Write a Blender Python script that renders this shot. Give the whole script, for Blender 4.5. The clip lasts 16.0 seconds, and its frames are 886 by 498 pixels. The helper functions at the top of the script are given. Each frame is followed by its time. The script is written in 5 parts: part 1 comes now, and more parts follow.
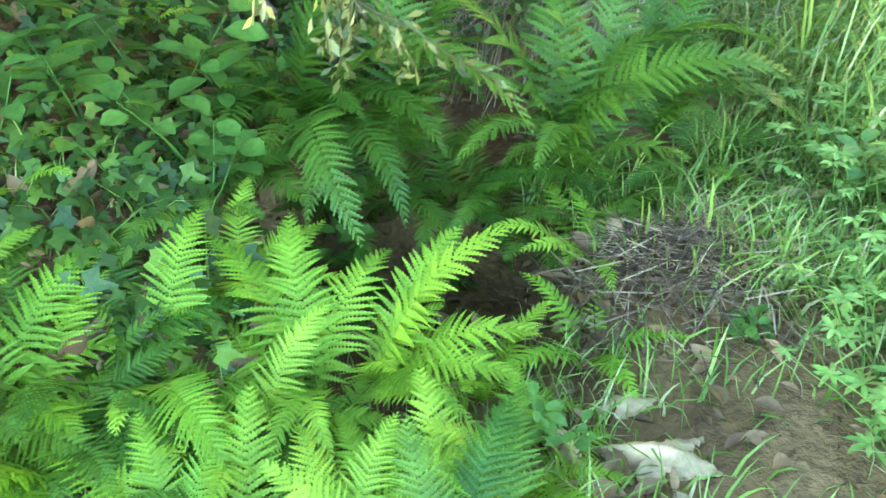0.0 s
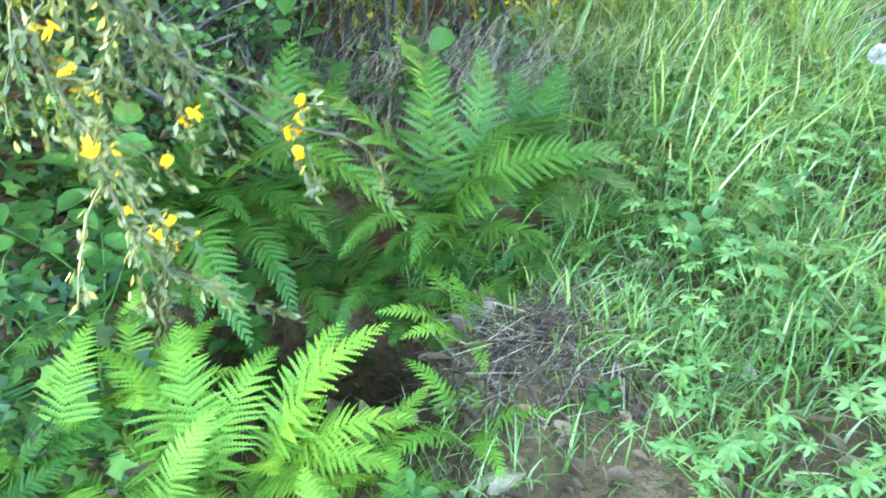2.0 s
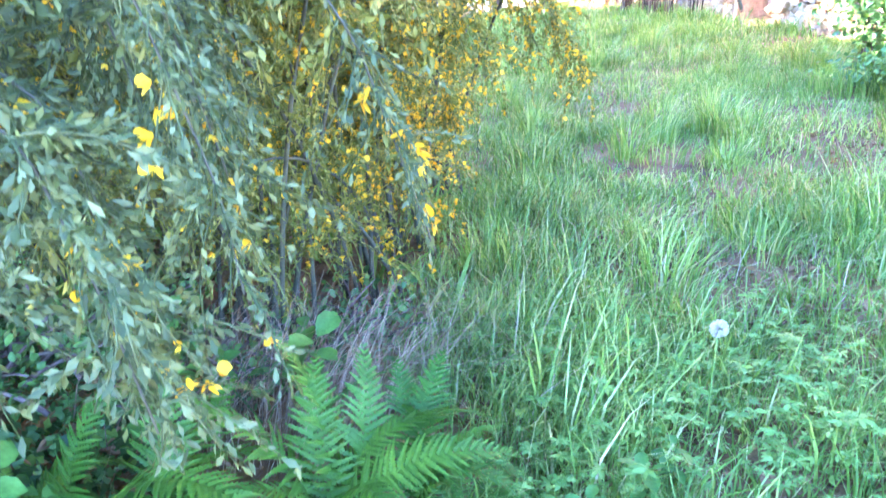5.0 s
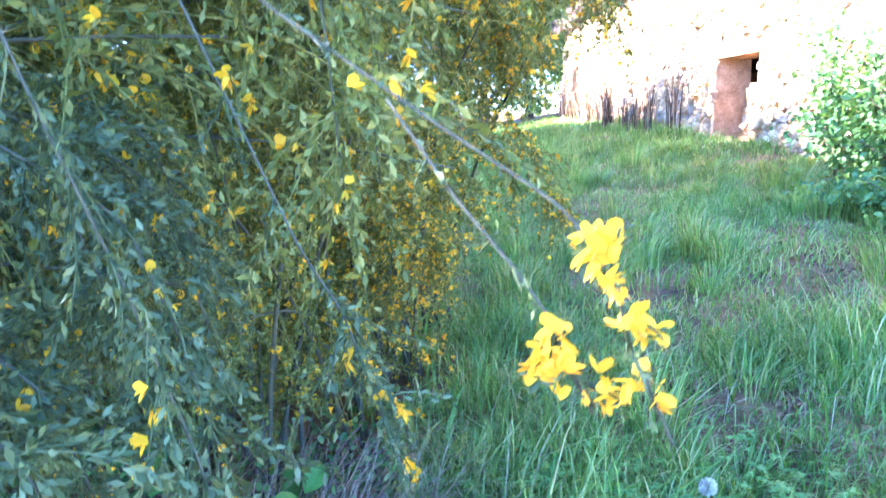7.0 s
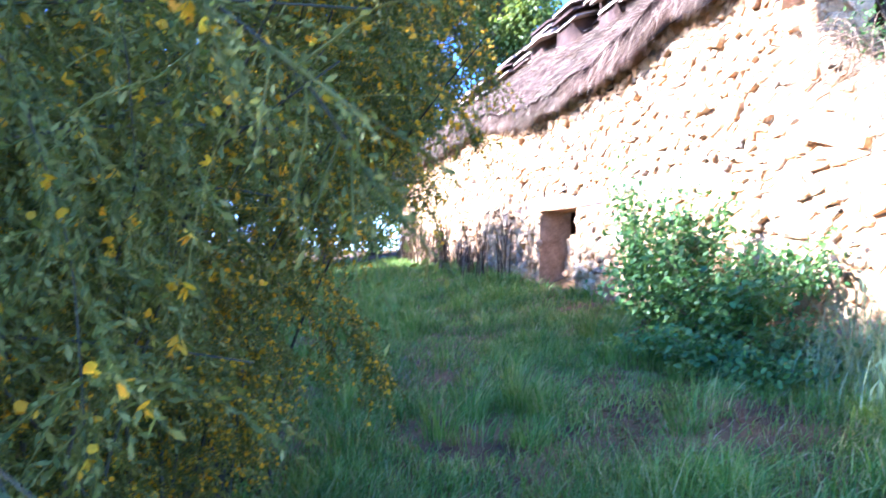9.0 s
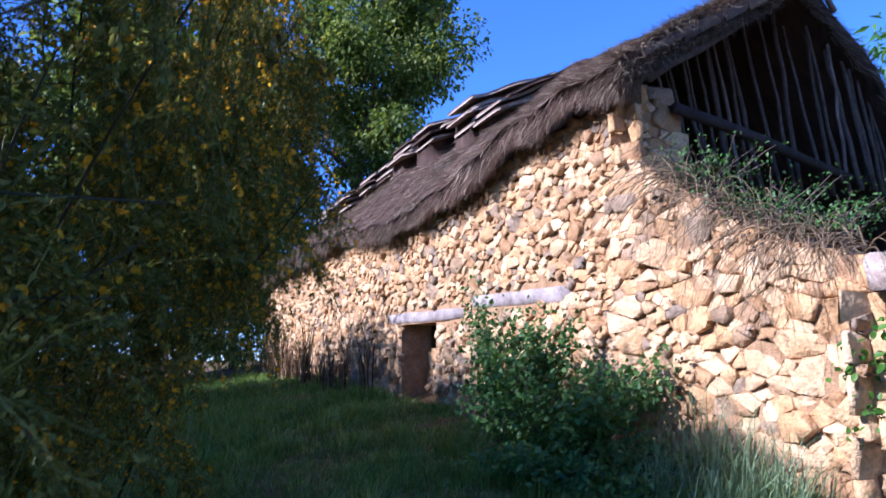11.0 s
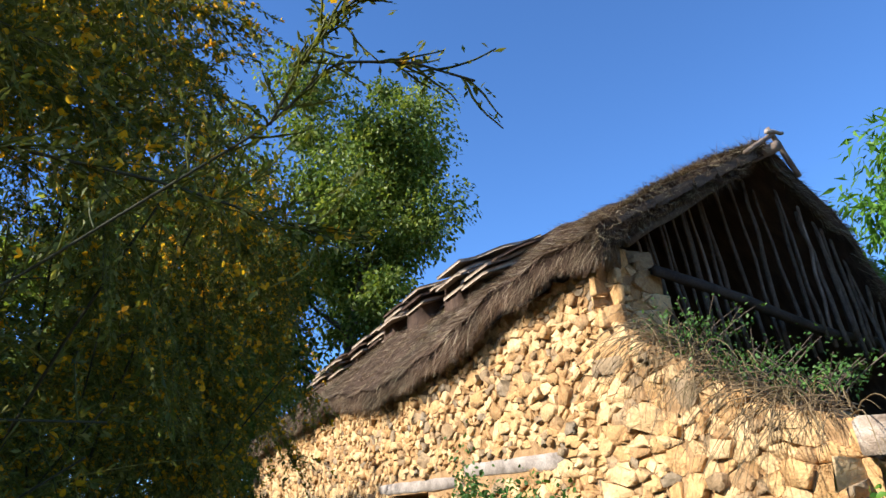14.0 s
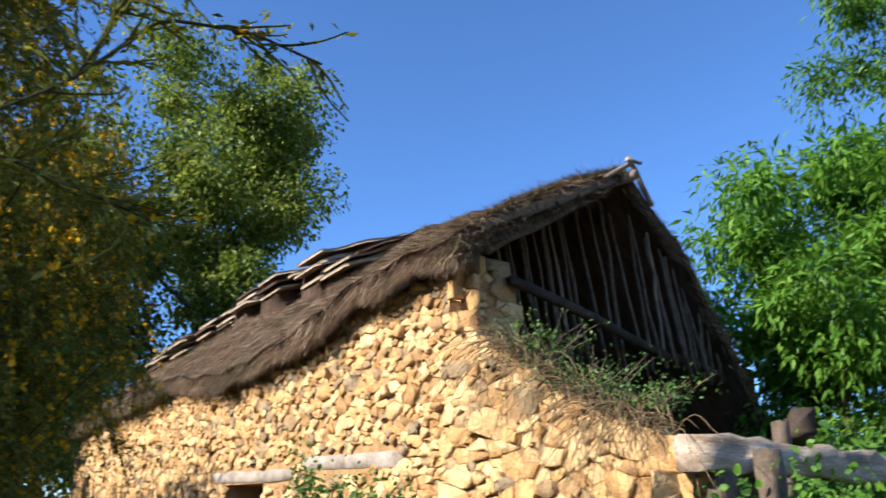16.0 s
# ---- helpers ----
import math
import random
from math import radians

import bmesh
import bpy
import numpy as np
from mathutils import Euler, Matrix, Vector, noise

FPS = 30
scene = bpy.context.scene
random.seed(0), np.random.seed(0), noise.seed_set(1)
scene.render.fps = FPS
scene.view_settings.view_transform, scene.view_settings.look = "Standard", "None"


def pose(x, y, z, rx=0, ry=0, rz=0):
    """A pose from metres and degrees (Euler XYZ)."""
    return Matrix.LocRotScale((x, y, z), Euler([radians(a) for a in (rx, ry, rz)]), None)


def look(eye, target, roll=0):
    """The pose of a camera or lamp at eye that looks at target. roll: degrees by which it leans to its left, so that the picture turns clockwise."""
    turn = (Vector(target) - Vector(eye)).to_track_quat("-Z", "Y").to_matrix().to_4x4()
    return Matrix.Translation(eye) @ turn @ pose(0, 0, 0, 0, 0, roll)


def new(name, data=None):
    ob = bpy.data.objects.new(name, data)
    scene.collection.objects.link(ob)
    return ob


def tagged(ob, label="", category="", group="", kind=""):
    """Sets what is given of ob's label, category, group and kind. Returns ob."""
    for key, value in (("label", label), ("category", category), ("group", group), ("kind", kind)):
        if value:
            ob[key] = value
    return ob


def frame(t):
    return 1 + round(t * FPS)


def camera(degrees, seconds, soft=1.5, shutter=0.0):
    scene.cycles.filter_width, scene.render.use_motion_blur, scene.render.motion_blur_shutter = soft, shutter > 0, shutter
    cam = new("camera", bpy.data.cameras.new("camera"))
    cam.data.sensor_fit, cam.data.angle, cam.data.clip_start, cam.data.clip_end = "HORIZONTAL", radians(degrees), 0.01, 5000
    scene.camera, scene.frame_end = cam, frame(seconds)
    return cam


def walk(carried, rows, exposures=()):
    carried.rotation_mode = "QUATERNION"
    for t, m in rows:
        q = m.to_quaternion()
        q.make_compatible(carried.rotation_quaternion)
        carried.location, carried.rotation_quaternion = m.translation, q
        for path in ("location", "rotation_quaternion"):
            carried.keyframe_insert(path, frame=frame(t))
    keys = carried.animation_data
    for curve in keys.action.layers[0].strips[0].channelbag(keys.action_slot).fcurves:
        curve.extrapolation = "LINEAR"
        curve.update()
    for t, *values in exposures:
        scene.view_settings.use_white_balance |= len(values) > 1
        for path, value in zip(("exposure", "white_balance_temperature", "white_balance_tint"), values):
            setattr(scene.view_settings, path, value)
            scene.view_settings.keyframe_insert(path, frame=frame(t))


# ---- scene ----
cam = camera(61.1, 16.0, soft=1.5, shutter=0.5)
PATH = [
    (0, (0.02, -0.003, 0.729), (-0.271, 1.612, -0.414), 0.9),
    (0.5, (0.042, -0.012, 0.756), (-0.222, 1.612, -0.382), 0.8),
    (1, (0.063, -0.016, 0.791), (-0.161, 1.616, -0.343), 1.2),
    (1.5, (0.086, -0.016, 0.84), (-0.086, 1.64, -0.268), 1.4),
    (2, (0.109, -0.016, 0.892), (0.002, 1.664, -0.187), 1.4),
    (2.5, (0.129, -0.013, 0.924), (0.065, 1.687, -0.128), 0.8),
    (3, (0.15, -0.009, 0.966), (0.122, 1.714, -0.049), -0.0),
    (3.5, (0.155, -0.004, 1.013), (0.174, 1.763, 0.077), 0.1),
    (4, (0.153, -0.001, 1.054), (0.243, 1.836, 0.267), 0.5),
    (4.2, (0.158, 0.006, 1.07), (0.265, 1.859, 0.324), 0.3),
    (6.3, (0.154, 0.023, 1.23), (0.296, 1.97, 0.794), 0.2),
    (6.5, (0.157, 0.023, 1.245), (0.299, 1.975, 0.832), 0.1),
    (7, (0.167, 0.013, 1.281), (0.326, 1.977, 0.937), -0.3),
    (7.5, (0.188, -0.014, 1.321), (0.39, 1.957, 1.048), -0.2),
    (8, (0.207, -0.041, 1.361), (0.527, 1.925, 1.188), 0.4),
    (8.5, (0.227, -0.043, 1.39), (0.674, 1.905, 1.314), 0.8),
    (9, (0.255, -0.04, 1.423), (0.819, 1.878, 1.433), 1.1),
    (9.5, (0.278, -0.086, 1.46), (0.945, 1.798, 1.538), 0.8),
    (10, (0.297, -0.116, 1.487), (1.06, 1.727, 1.637), 0.2),
    (10.2, (0.301, -0.119, 1.492), (1.095, 1.708, 1.671), 0.2),
    (12.3, (0.406, -0.252, 1.618), (1.304, 1.466, 2.11), -1.4),
    (12.5, (0.407, -0.25, 1.617), (1.289, 1.467, 2.143), -1.5),
    (13, (0.405, -0.255, 1.618), (1.259, 1.452, 2.215), -1.8),
    (13.5, (0.404, -0.258, 1.62), (1.247, 1.433, 2.275), -1.8),
    (14, (0.405, -0.258, 1.619), (1.246, 1.417, 2.316), -1.5),
    (14.5, (0.413, -0.252, 1.624), (1.277, 1.415, 2.314), -0.9),
    (15, (0.423, -0.245, 1.631), (1.356, 1.391, 2.305), 0.1),
    (15.5, (0.432, -0.239, 1.634), (1.46, 1.34, 2.304), 0.5),
    (16, (0.444, -0.235, 1.642), (1.591, 1.255, 2.324), 0.9),
]
walk(cam, [(t, look(eye, target, roll)) for t, eye, target, roll in PATH],
     [(0, 5.52, 7200, 14), (2, 5.85, 6400, 23), (4, 6.05, 5500, 40), (6.5, 5.3, 4750, 36), (8, 4.55, 4600, 31), (9, 3.42, 4450, 31), (10, 1.85, 4400, 37), (12.4, 0.86, 4950, 15), (14, 1.02, 5500, 9), (16, 1.06, 5600, 9)])

# ---- world, sun, exposure ----
SUN = Vector((-0.87, 0.12, 0.52)).normalized()
world = bpy.data.worlds.new("world")
scene.world = world
world.use_nodes = True
wn = world.node_tree.nodes
sky = wn.new("ShaderNodeTexSky")
sky.sky_type, sky.sun_disc = "NISHITA", False
sky.sun_elevation, sky.sun_rotation = math.asin(SUN.z), math.atan2(SUN.x, SUN.y)
sky.air_density, sky.dust_density, sky.ozone_density = 0.8, 0.0, 6.0
wn["Background"].inputs["Strength"].default_value = 0.12
world.node_tree.links.new(sky.outputs[0], wn["Background"].inputs["Color"])
sun = new("sun", bpy.data.lights.new("sun", "SUN"))
sun.data.energy, sun.data.angle, sun.data.color = 6.0, radians(0.6), (1.0, 0.86, 0.68)
sun.matrix_world = look((0, 0, 20), Vector((0, 0, 20)) - SUN)


# ---- materials ----
def nodes_of(name):
    m = bpy.data.materials.new(name)
    m.use_nodes = True
    t = m.node_tree
    return m, t, t.nodes["Principled BSDF"], t.nodes["Material Output"]


def ramp(t, stops):
    n = t.nodes.new("ShaderNodeValToRGB")
    e = n.color_ramp.elements
    while len(e) < len(stops):
        e.new(0.5)
    for q, (p, c) in zip(e, stops):
        q.position, q.color = p, (*c, 1)
    return n


def noise_tex(t, scale, detail=5.0, rough=0.6, stretch=None):
    c = t.nodes.new("ShaderNodeTexCoord")
    n = t.nodes.new("ShaderNodeTexNoise")
    n.inputs["Scale"].default_value, n.inputs["Detail"].default_value, n.inputs["Roughness"].default_value = scale, detail, rough
    if stretch:
        mp = t.nodes.new("ShaderNodeMapping")
        mp.inputs["Scale"].default_value = stretch
        t.links.new(c.outputs["Object"], mp.inputs[0])
        t.links.new(mp.outputs[0], n.inputs["Vector"])
    else:
        t.links.new(c.outputs["Object"], n.inputs["Vector"])
    return n


def mixc(t, a, b, fac, mode="MIX"):
    n = t.nodes.new("ShaderNodeMix")
    n.data_type, n.blend_type = "RGBA", mode
    for sock, v in ((n.inputs[0], fac), (n.inputs[6], a), (n.inputs[7], b)):
        if isinstance(v, (int, float)):
            sock.default_value = v
        elif isinstance(v, tuple):
            sock.default_value = (*v, 1)
        else:
            t.links.new(v, sock)
    return n.outputs[2]


def bump(t, bsdf, height, strength, distance):
    b = t.nodes.new("ShaderNodeBump")
    b.inputs["Strength"].default_value, b.inputs["Distance"].default_value = strength, distance
    t.links.new(height, b.inputs["Height"])
    t.links.new(b.outputs[0], bsdf.inputs["Normal"])


def leaf_mat(name, stops, trans=0.35, rough=0.5, per_object=False, vary=3.0):
    """Thin leaf: colour varies leaf by leaf and in broad patches; part of the light passes through."""
    m, t, b, out = nodes_of(name)
    if per_object:
        r = t.nodes.new("ShaderNodeObjectInfo").outputs["Random"]
    else:
        r = t.nodes.new("ShaderNodeNewGeometry").outputs["Random Per Island"]
    col = ramp(t, stops)
    t.links.new(r, col.inputs[0])
    n = noise_tex(t, vary, 3)
    dark = ramp(t, [(0.3, (0.55, 0.6, 0.5)), (0.7, (1.15, 1.1, 1.0))])
    t.links.new(n.outputs["Fac"], dark.inputs[0])
    c = mixc(t, col.outputs[0], dark.outputs[0], 1.0, "MULTIPLY")
    fine = noise_tex(t, 90.0, 3, 0.7)
    mottle = ramp(t, [(0.3, (0.78, 0.80, 0.72)), (0.7, (1.18, 1.14, 1.10))])
    t.links.new(fine.outputs["Fac"], mottle.inputs[0])
    c = mixc(t, c, mottle.outputs[0], 1.0, "MULTIPLY")
    bump(t, b, fine.outputs["Fac"], 0.4, 0.004)
    t.links.new(c, b.inputs["Base Color"])
    b.inputs["Roughness"].default_value = rough
    b.inputs["Specular IOR Level"].default_value = 0.2
    tr = t.nodes.new("ShaderNodeBsdfTranslucent")
    warm = mixc(t, c, (1.3, 1.25, 0.55), 1.0, "MULTIPLY")
    t.links.new(warm, tr.inputs["Color"])
    mx = t.nodes.new("ShaderNodeMixShader")
    mx.inputs[0].default_value = trans
    t.links.new(b.outputs[0], mx.inputs[1])
    t.links.new(tr.outputs[0], mx.inputs[2])
    t.links.new(mx.outputs[0], out.inputs["Surface"])
    return m


def solid_mat(name, stops, scale=8.0, rough=0.85, bump_d=0.01, stretch=None, fine=60.0, per_object=0.0, island=0.0):
    """Rough solid surface: broad stains and fine grain, with relief."""
    m, t, b, out = nodes_of(name)
    n1 = noise_tex(t, scale, 6, 0.65, stretch)
    n2 = noise_tex(t, fine, 4, 0.6, stretch)
    col = ramp(t, stops)
    t.links.new(n1.outputs["Fac"], col.inputs[0])
    g = ramp(t, [(0.25, (0.65, 0.65, 0.65)), (0.75, (1.2, 1.2, 1.2))])
    t.links.new(n2.outputs["Fac"], g.inputs[0])
    c = mixc(t, col.outputs[0], g.outputs[0], 1.0, "MULTIPLY")
    for amount, kind, sock in ((per_object, "ShaderNodeObjectInfo", "Random"), (island, "ShaderNodeNewGeometry", "Random Per Island")):
        if amount:
            r = t.nodes.new(kind).outputs[sock]
            lo, hi = 1 - amount, 1 + amount * 0.6
            v = ramp(t, [(0.0, (lo * 0.70, lo * 0.80, lo * 1.05)), (0.10, (lo * 0.95, lo * 0.98, lo * 1.1)), (0.2, (lo * 1.05, lo * 0.92, lo * 0.78)), (0.45, (1.0, 0.90, 0.76)), (0.7, (1.0, 1.0, 1.0)), (1.0, (hi, hi * 1.02, hi * 1.05))])
            t.links.new(r, v.inputs[0])
            c = mixc(t, c, v.outputs[0], 1.0, "MULTIPLY")
    t.links.new(c, b.inputs["Base Color"])
    b.inputs["Roughness"].default_value = rough
    b.inputs["Specular IOR Level"].default_value = 0.25
    add = t.nodes.new("ShaderNodeMath")
    add.operation = "ADD"
    t.links.new(n1.outputs["Fac"], add.inputs[0])
    t.links.new(n2.outputs["Fac"], add.inputs[1])
    bump(t, b, add.outputs[0], 0.7, bump_d)
    return m


M_SOIL = solid_mat("soil", [(0.3, (0.045, 0.022, 0.006)), (0.5, (0.125, 0.07, 0.018)), (0.72, (0.23, 0.14, 0.045))], 3.0, 0.95, 0.02, fine=45)
M_STONE = solid_mat("ochre_stone", [(0.25, (0.40, 0.25, 0.11)), (0.5, (0.56, 0.37, 0.17)), (0.75, (0.66, 0.47, 0.25))], 5.0, 0.9, 0.03, fine=34, per_object=0.36)
M_STONE_FAR = solid_mat("ochre_stone_far", [(0.25, (0.40, 0.25, 0.11)), (0.5, (0.56, 0.37, 0.17)), (0.75, (0.66, 0.47, 0.25))], 5.0, 0.9, 0.03, fine=34, island=0.36)
M_MORTAR = solid_mat("earth_mortar", [(0.3, (0.22, 0.125, 0.05)), (0.7, (0.44, 0.28, 0.13))], 6.0, 0.95, 0.02, fine=50)
M_THATCH = solid_mat("brown_thatch", [(0.25, (0.04, 0.024, 0.015)), (0.55, (0.10, 0.062, 0.04)), (0.8, (0.19, 0.13, 0.088))], 2.5, 0.95, 0.03, stretch=(1, 3, 1), fine=70)
M_WOOD = solid_mat("grey_timber", [(0.3, (0.16, 0.13, 0.10)), (0.55, (0.32, 0.27, 0.22)), (0.8, (0.48, 0.43, 0.37))], 4.0, 0.85, 0.008, stretch=(1, 1, 1), fine=45)
M_POLE = solid_mat("weathered_pole", [(0.3, (0.13, 0.09, 0.06)), (0.7, (0.30, 0.23, 0.17))], 5.0, 0.85, 0.006, fine=60)
M_BARK = solid_mat("bark", [(0.3, (0.06, 0.045, 0.03)), (0.7, (0.16, 0.12, 0.085))], 12.0, 0.9, 0.01, fine=70)
M_BROOM_STEM = solid_mat("broom_stem", [(0.3, (0.03, 0.032, 0.012)), (0.7, (0.07, 0.062, 0.026))], 15.0, 0.8, 0.003, fine=90)
M_BEAM = solid_mat("hewn_beam", [(0.3, (0.16, 0.11, 0.07)), (0.5, (0.36, 0.28, 0.2)), (0.7, (0.58, 0.5, 0.41))], 7.0, 0.85, 0.015, stretch=(0.2, 1, 1.6), fine=60)
M_DARKWOOD = solid_mat("dark_timber", [(0.3, (0.025, 0.018, 0.012)), (0.7, (0.075, 0.055, 0.04))], 6.0, 0.85, 0.008, fine=60)
M_SLAB = solid_mat("ridge_slab", [(0.3, (0.20, 0.145, 0.095)), (0.7, (0.5, 0.39, 0.27))], 4.0, 0.9, 0.01, fine=40)

M_GRASS = leaf_mat("grass", [(0.0, (0.09, 0.18, 0.025)), (0.5, (0.17, 0.29, 0.05)), (0.85, (0.28, 0.39, 0.10)), (1.0, (0.46, 0.42, 0.22))], 0.35, 0.45, vary=1.7)
# one fern in a lit and a shaded green; the shade is in the colour
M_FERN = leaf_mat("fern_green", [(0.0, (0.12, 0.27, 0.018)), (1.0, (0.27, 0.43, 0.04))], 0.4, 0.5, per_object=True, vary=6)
M_FERN_SHADE = leaf_mat("fern_shade_green", [(0.0, (0.035, 0.11, 0.009)), (1.0, (0.10, 0.20, 0.02))], 0.35, 0.5, per_object=True, vary=6)
M_IVY = leaf_mat("ivy_green", [(0.0, (0.025, 0.06, 0.011)), (0.7, (0.06, 0.125, 0.022)), (1.0, (0.14, 0.24, 0.035))], 0.2, 0.4)
M_BROAD = leaf_mat("broad_leaf", [(0.0, (0.05, 0.14, 0.022)), (1.0, (0.10, 0.22, 0.04))], 0.35, 0.45, vary=9)
M_HERB = leaf_mat("herb_green", [(0.0, (0.10, 0.22, 0.035)), (1.0, (0.24, 0.38, 0.09))], 0.35, 0.5)
M_BROOM = leaf_mat("broom_green", [(0.0, (0.09, 0.108, 0.017)), (0.6, (0.175, 0.19, 0.034)), (1.0, (0.31, 0.30, 0.08))], 0.45, 0.5)
# darker, greyer green than the other broom, for branches that hang low
M_BROOM_LOW = leaf_mat("low_broom_leaf", [(0.0, (0.04, 0.06, 0.015)), (0.6, (0.075, 0.10, 0.030)), (1.0, (0.16, 0.19, 0.075))], 0.35, 0.5)
M_FLOWER = leaf_mat("yellow_petal", [(0.0, (0.70, 0.38, 0.005)), (0.6, (0.78, 0.47, 0.01)), (1.0, (0.8, 0.56, 0.03))], 0.55, 0.5)
M_TREE = leaf_mat("tree_leaf", [(0.0, (0.08, 0.125, 0.022)), (0.6, (0.17, 0.235, 0.045)), (1.0, (0.34, 0.38, 0.11))], 0.4, 0.45, vary=0.5)
M_CHESTNUT = leaf_mat("chestnut_leaf", [(0.0, (0.06, 0.15, 0.02)), (0.6, (0.11, 0.24, 0.03)), (1.0, (0.18, 0.33, 0.05))], 0.4, 0.4, vary=0.6)
M_BRAMBLE = leaf_mat("bramble_leaf", [(0.0, (0.05, 0.12, 0.03)), (0.7, (0.10, 0.2, 0.045)), (1.0, (0.16, 0.26, 0.08))], 0.3, 0.4)
M_DRY = leaf_mat("dry_leaf", [(0.0, (0.09, 0.048, 0.02)), (0.6, (0.21, 0.125, 0.055)), (1.0, (0.27, 0.165, 0.075))], 0.15, 0.7)
M_PALE = leaf_mat("pale_dry_leaf", [(0.0, (0.33, 0.215, 0.10)), (1.0, (0.5, 0.36, 0.19))], 0.15, 0.65, vary=20)
M_STRAW = leaf_mat("straw", [(0.0, (0.13, 0.09, 0.055)), (0.6, (0.28, 0.2, 0.12)), (1.0, (0.5, 0.4, 0.26))], 0.1, 0.7)
M_REED = leaf_mat("old_reed", [(0.0, (0.06, 0.034, 0.022)), (0.5, (0.14, 0.093, 0.07)), (0.78, (0.26, 0.185, 0.14)), (1.0, (0.66, 0.56, 0.43))], 0.05, 0.8, vary=0.8)
M_LITTER = leaf_mat("brown_litter", [(0.0, (0.05, 0.03, 0.016)), (0.7, (0.16, 0.10, 0.05)), (1.0, (0.42, 0.31, 0.18))], 0.05, 0.8)
M_RUSH = leaf_mat("pale_rush", [(0.0, (0.15, 0.24, 0.12)), (1.0, (0.34, 0.42, 0.24))], 0.3, 0.5)
M_WHITE = leaf_mat("seed_head", [(0.0, (0.42, 0.42, 0.39)), (1.0, (0.55, 0.55, 0.52))], 0.4, 0.7)


# ---- mesh tools ----
rng = np.random.default_rng(7)
UP = np.array((0.0, 0.0, 1.0))


def mesh_np(name, V, F, mat, smooth=False):
    V, F = np.asarray(V, float), np.asarray(F, int)
    me = bpy.data.meshes.new(name)
    k, m = F.shape[1], len(F)
    me.vertices.add(len(V))
    me.vertices.foreach_set("co", V.astype(np.float32).ravel())
    me.loops.add(m * k)
    me.loops.foreach_set("vertex_index", F.astype(np.int32).ravel())
    me.polygons.add(m)
    me.polygons.foreach_set("loop_start", (np.arange(m) * k).astype(np.int32))
    if smooth:
        me.polygons.foreach_set("use_smooth", np.ones(m, bool))
    me.materials.append(mat)
    me.update(calc_edges=True)
    return me


def thing(name, place, label, category, group="", kind=""):
    ob = new(name)
    ob.location = place
    ob.empty_display_size = 0.1
    return tagged(ob, label, category, group, kind)


def under(name, me, parent, label="", kind=""):
    """A mesh in world coordinates made a part of a thing that stands unturned at its place."""
    ob = new(name, me)
    ob.parent = parent
    if not parent.parent:
        ob.matrix_parent_inverse = Matrix.Translation(-parent.location)
    return tagged(ob, label, kind=kind)


def unit(a):
    a = np.asarray(a, float)
    return a / np.maximum(np.linalg.norm(a, axis=-1, keepdims=True), 1e-9)


def scatter(tv, tf, pos, along, normal, size):
    """Copies of a small template (y along, z normal) at the places given, as vertices and faces."""
    pos, size = np.asarray(pos, float), np.asarray(size, float)
    y = unit(along)
    x = unit(np.cross(y, normal))
    z = np.cross(x, y)
    R = np.stack([x, y, z], -1)
    V = np.einsum("nij,kj->nki", R, tv) * size[:, None, None] + pos[:, None, :]
    F = tf[None] + (np.arange(len(pos)) * len(tv))[:, None, None]
    return V.reshape(-1, 3), F.reshape(-1, tf.shape[1])


def joined(parts):
    V, F, n = [], [], 0
    for v, f in parts:
        V.append(v)
        F.append(np.asarray(f) + n)
        n += len(v)
    return np.concatenate(V), np.concatenate(F)


def tube(points, radii, sides=5):
    """A tapered tube along a line, as vertices and triangles, with closed ends."""
    P = np.asarray(points, float)
    r = np.broadcast_to(np.asarray(radii, float), (len(P),))
    T = unit(np.gradient(P, axis=0))
    ref = np.where(np.abs(T[:, 2:3]) > 0.9, [[1.0, 0, 0]], [[0, 0, 1.0]])
    A = unit(np.cross(T, ref))
    B = np.cross(T, A)
    a = np.arange(sides) * 2 * np.pi / sides
    V = P[:, None] + r[:, None, None] * (A[:, None] * np.cos(a)[None, :, None] + B[:, None] * np.sin(a)[None, :, None])
    V = V.reshape(-1, 3)
    F = []
    for i in range(len(P) - 1):
        for j in range(sides):
            k = (j + 1) % sides
            a0, a1, b0, b1 = i * sides + j, i * sides + k, (i + 1) * sides + j, (i + 1) * sides + k
            F += [(a0, b0, a1), (a1, b0, b1)]
    e = (len(P) - 1) * sides
    F += [(0, j, j + 1) for j in range(1, sides - 1)] + [(e, e + j + 1, e + j) for j in range(1, sides - 1)]
    return V, np.array(F)


def bend_line(p, d, length, curl, n=8, wobble=0.0, sag=0.0):
    """A line from p that starts along d, wanders, and sinks by sag per metre."""
    pts, d = [np.array(p, float)], unit(d)
    for i in range(n):
        d = unit(d + np.asarray(curl) / n + rng.normal(0, wobble, 3) / n - UP * sag * length / n)
        pts.append(pts[-1] + d * length / n)
    return np.array(pts)


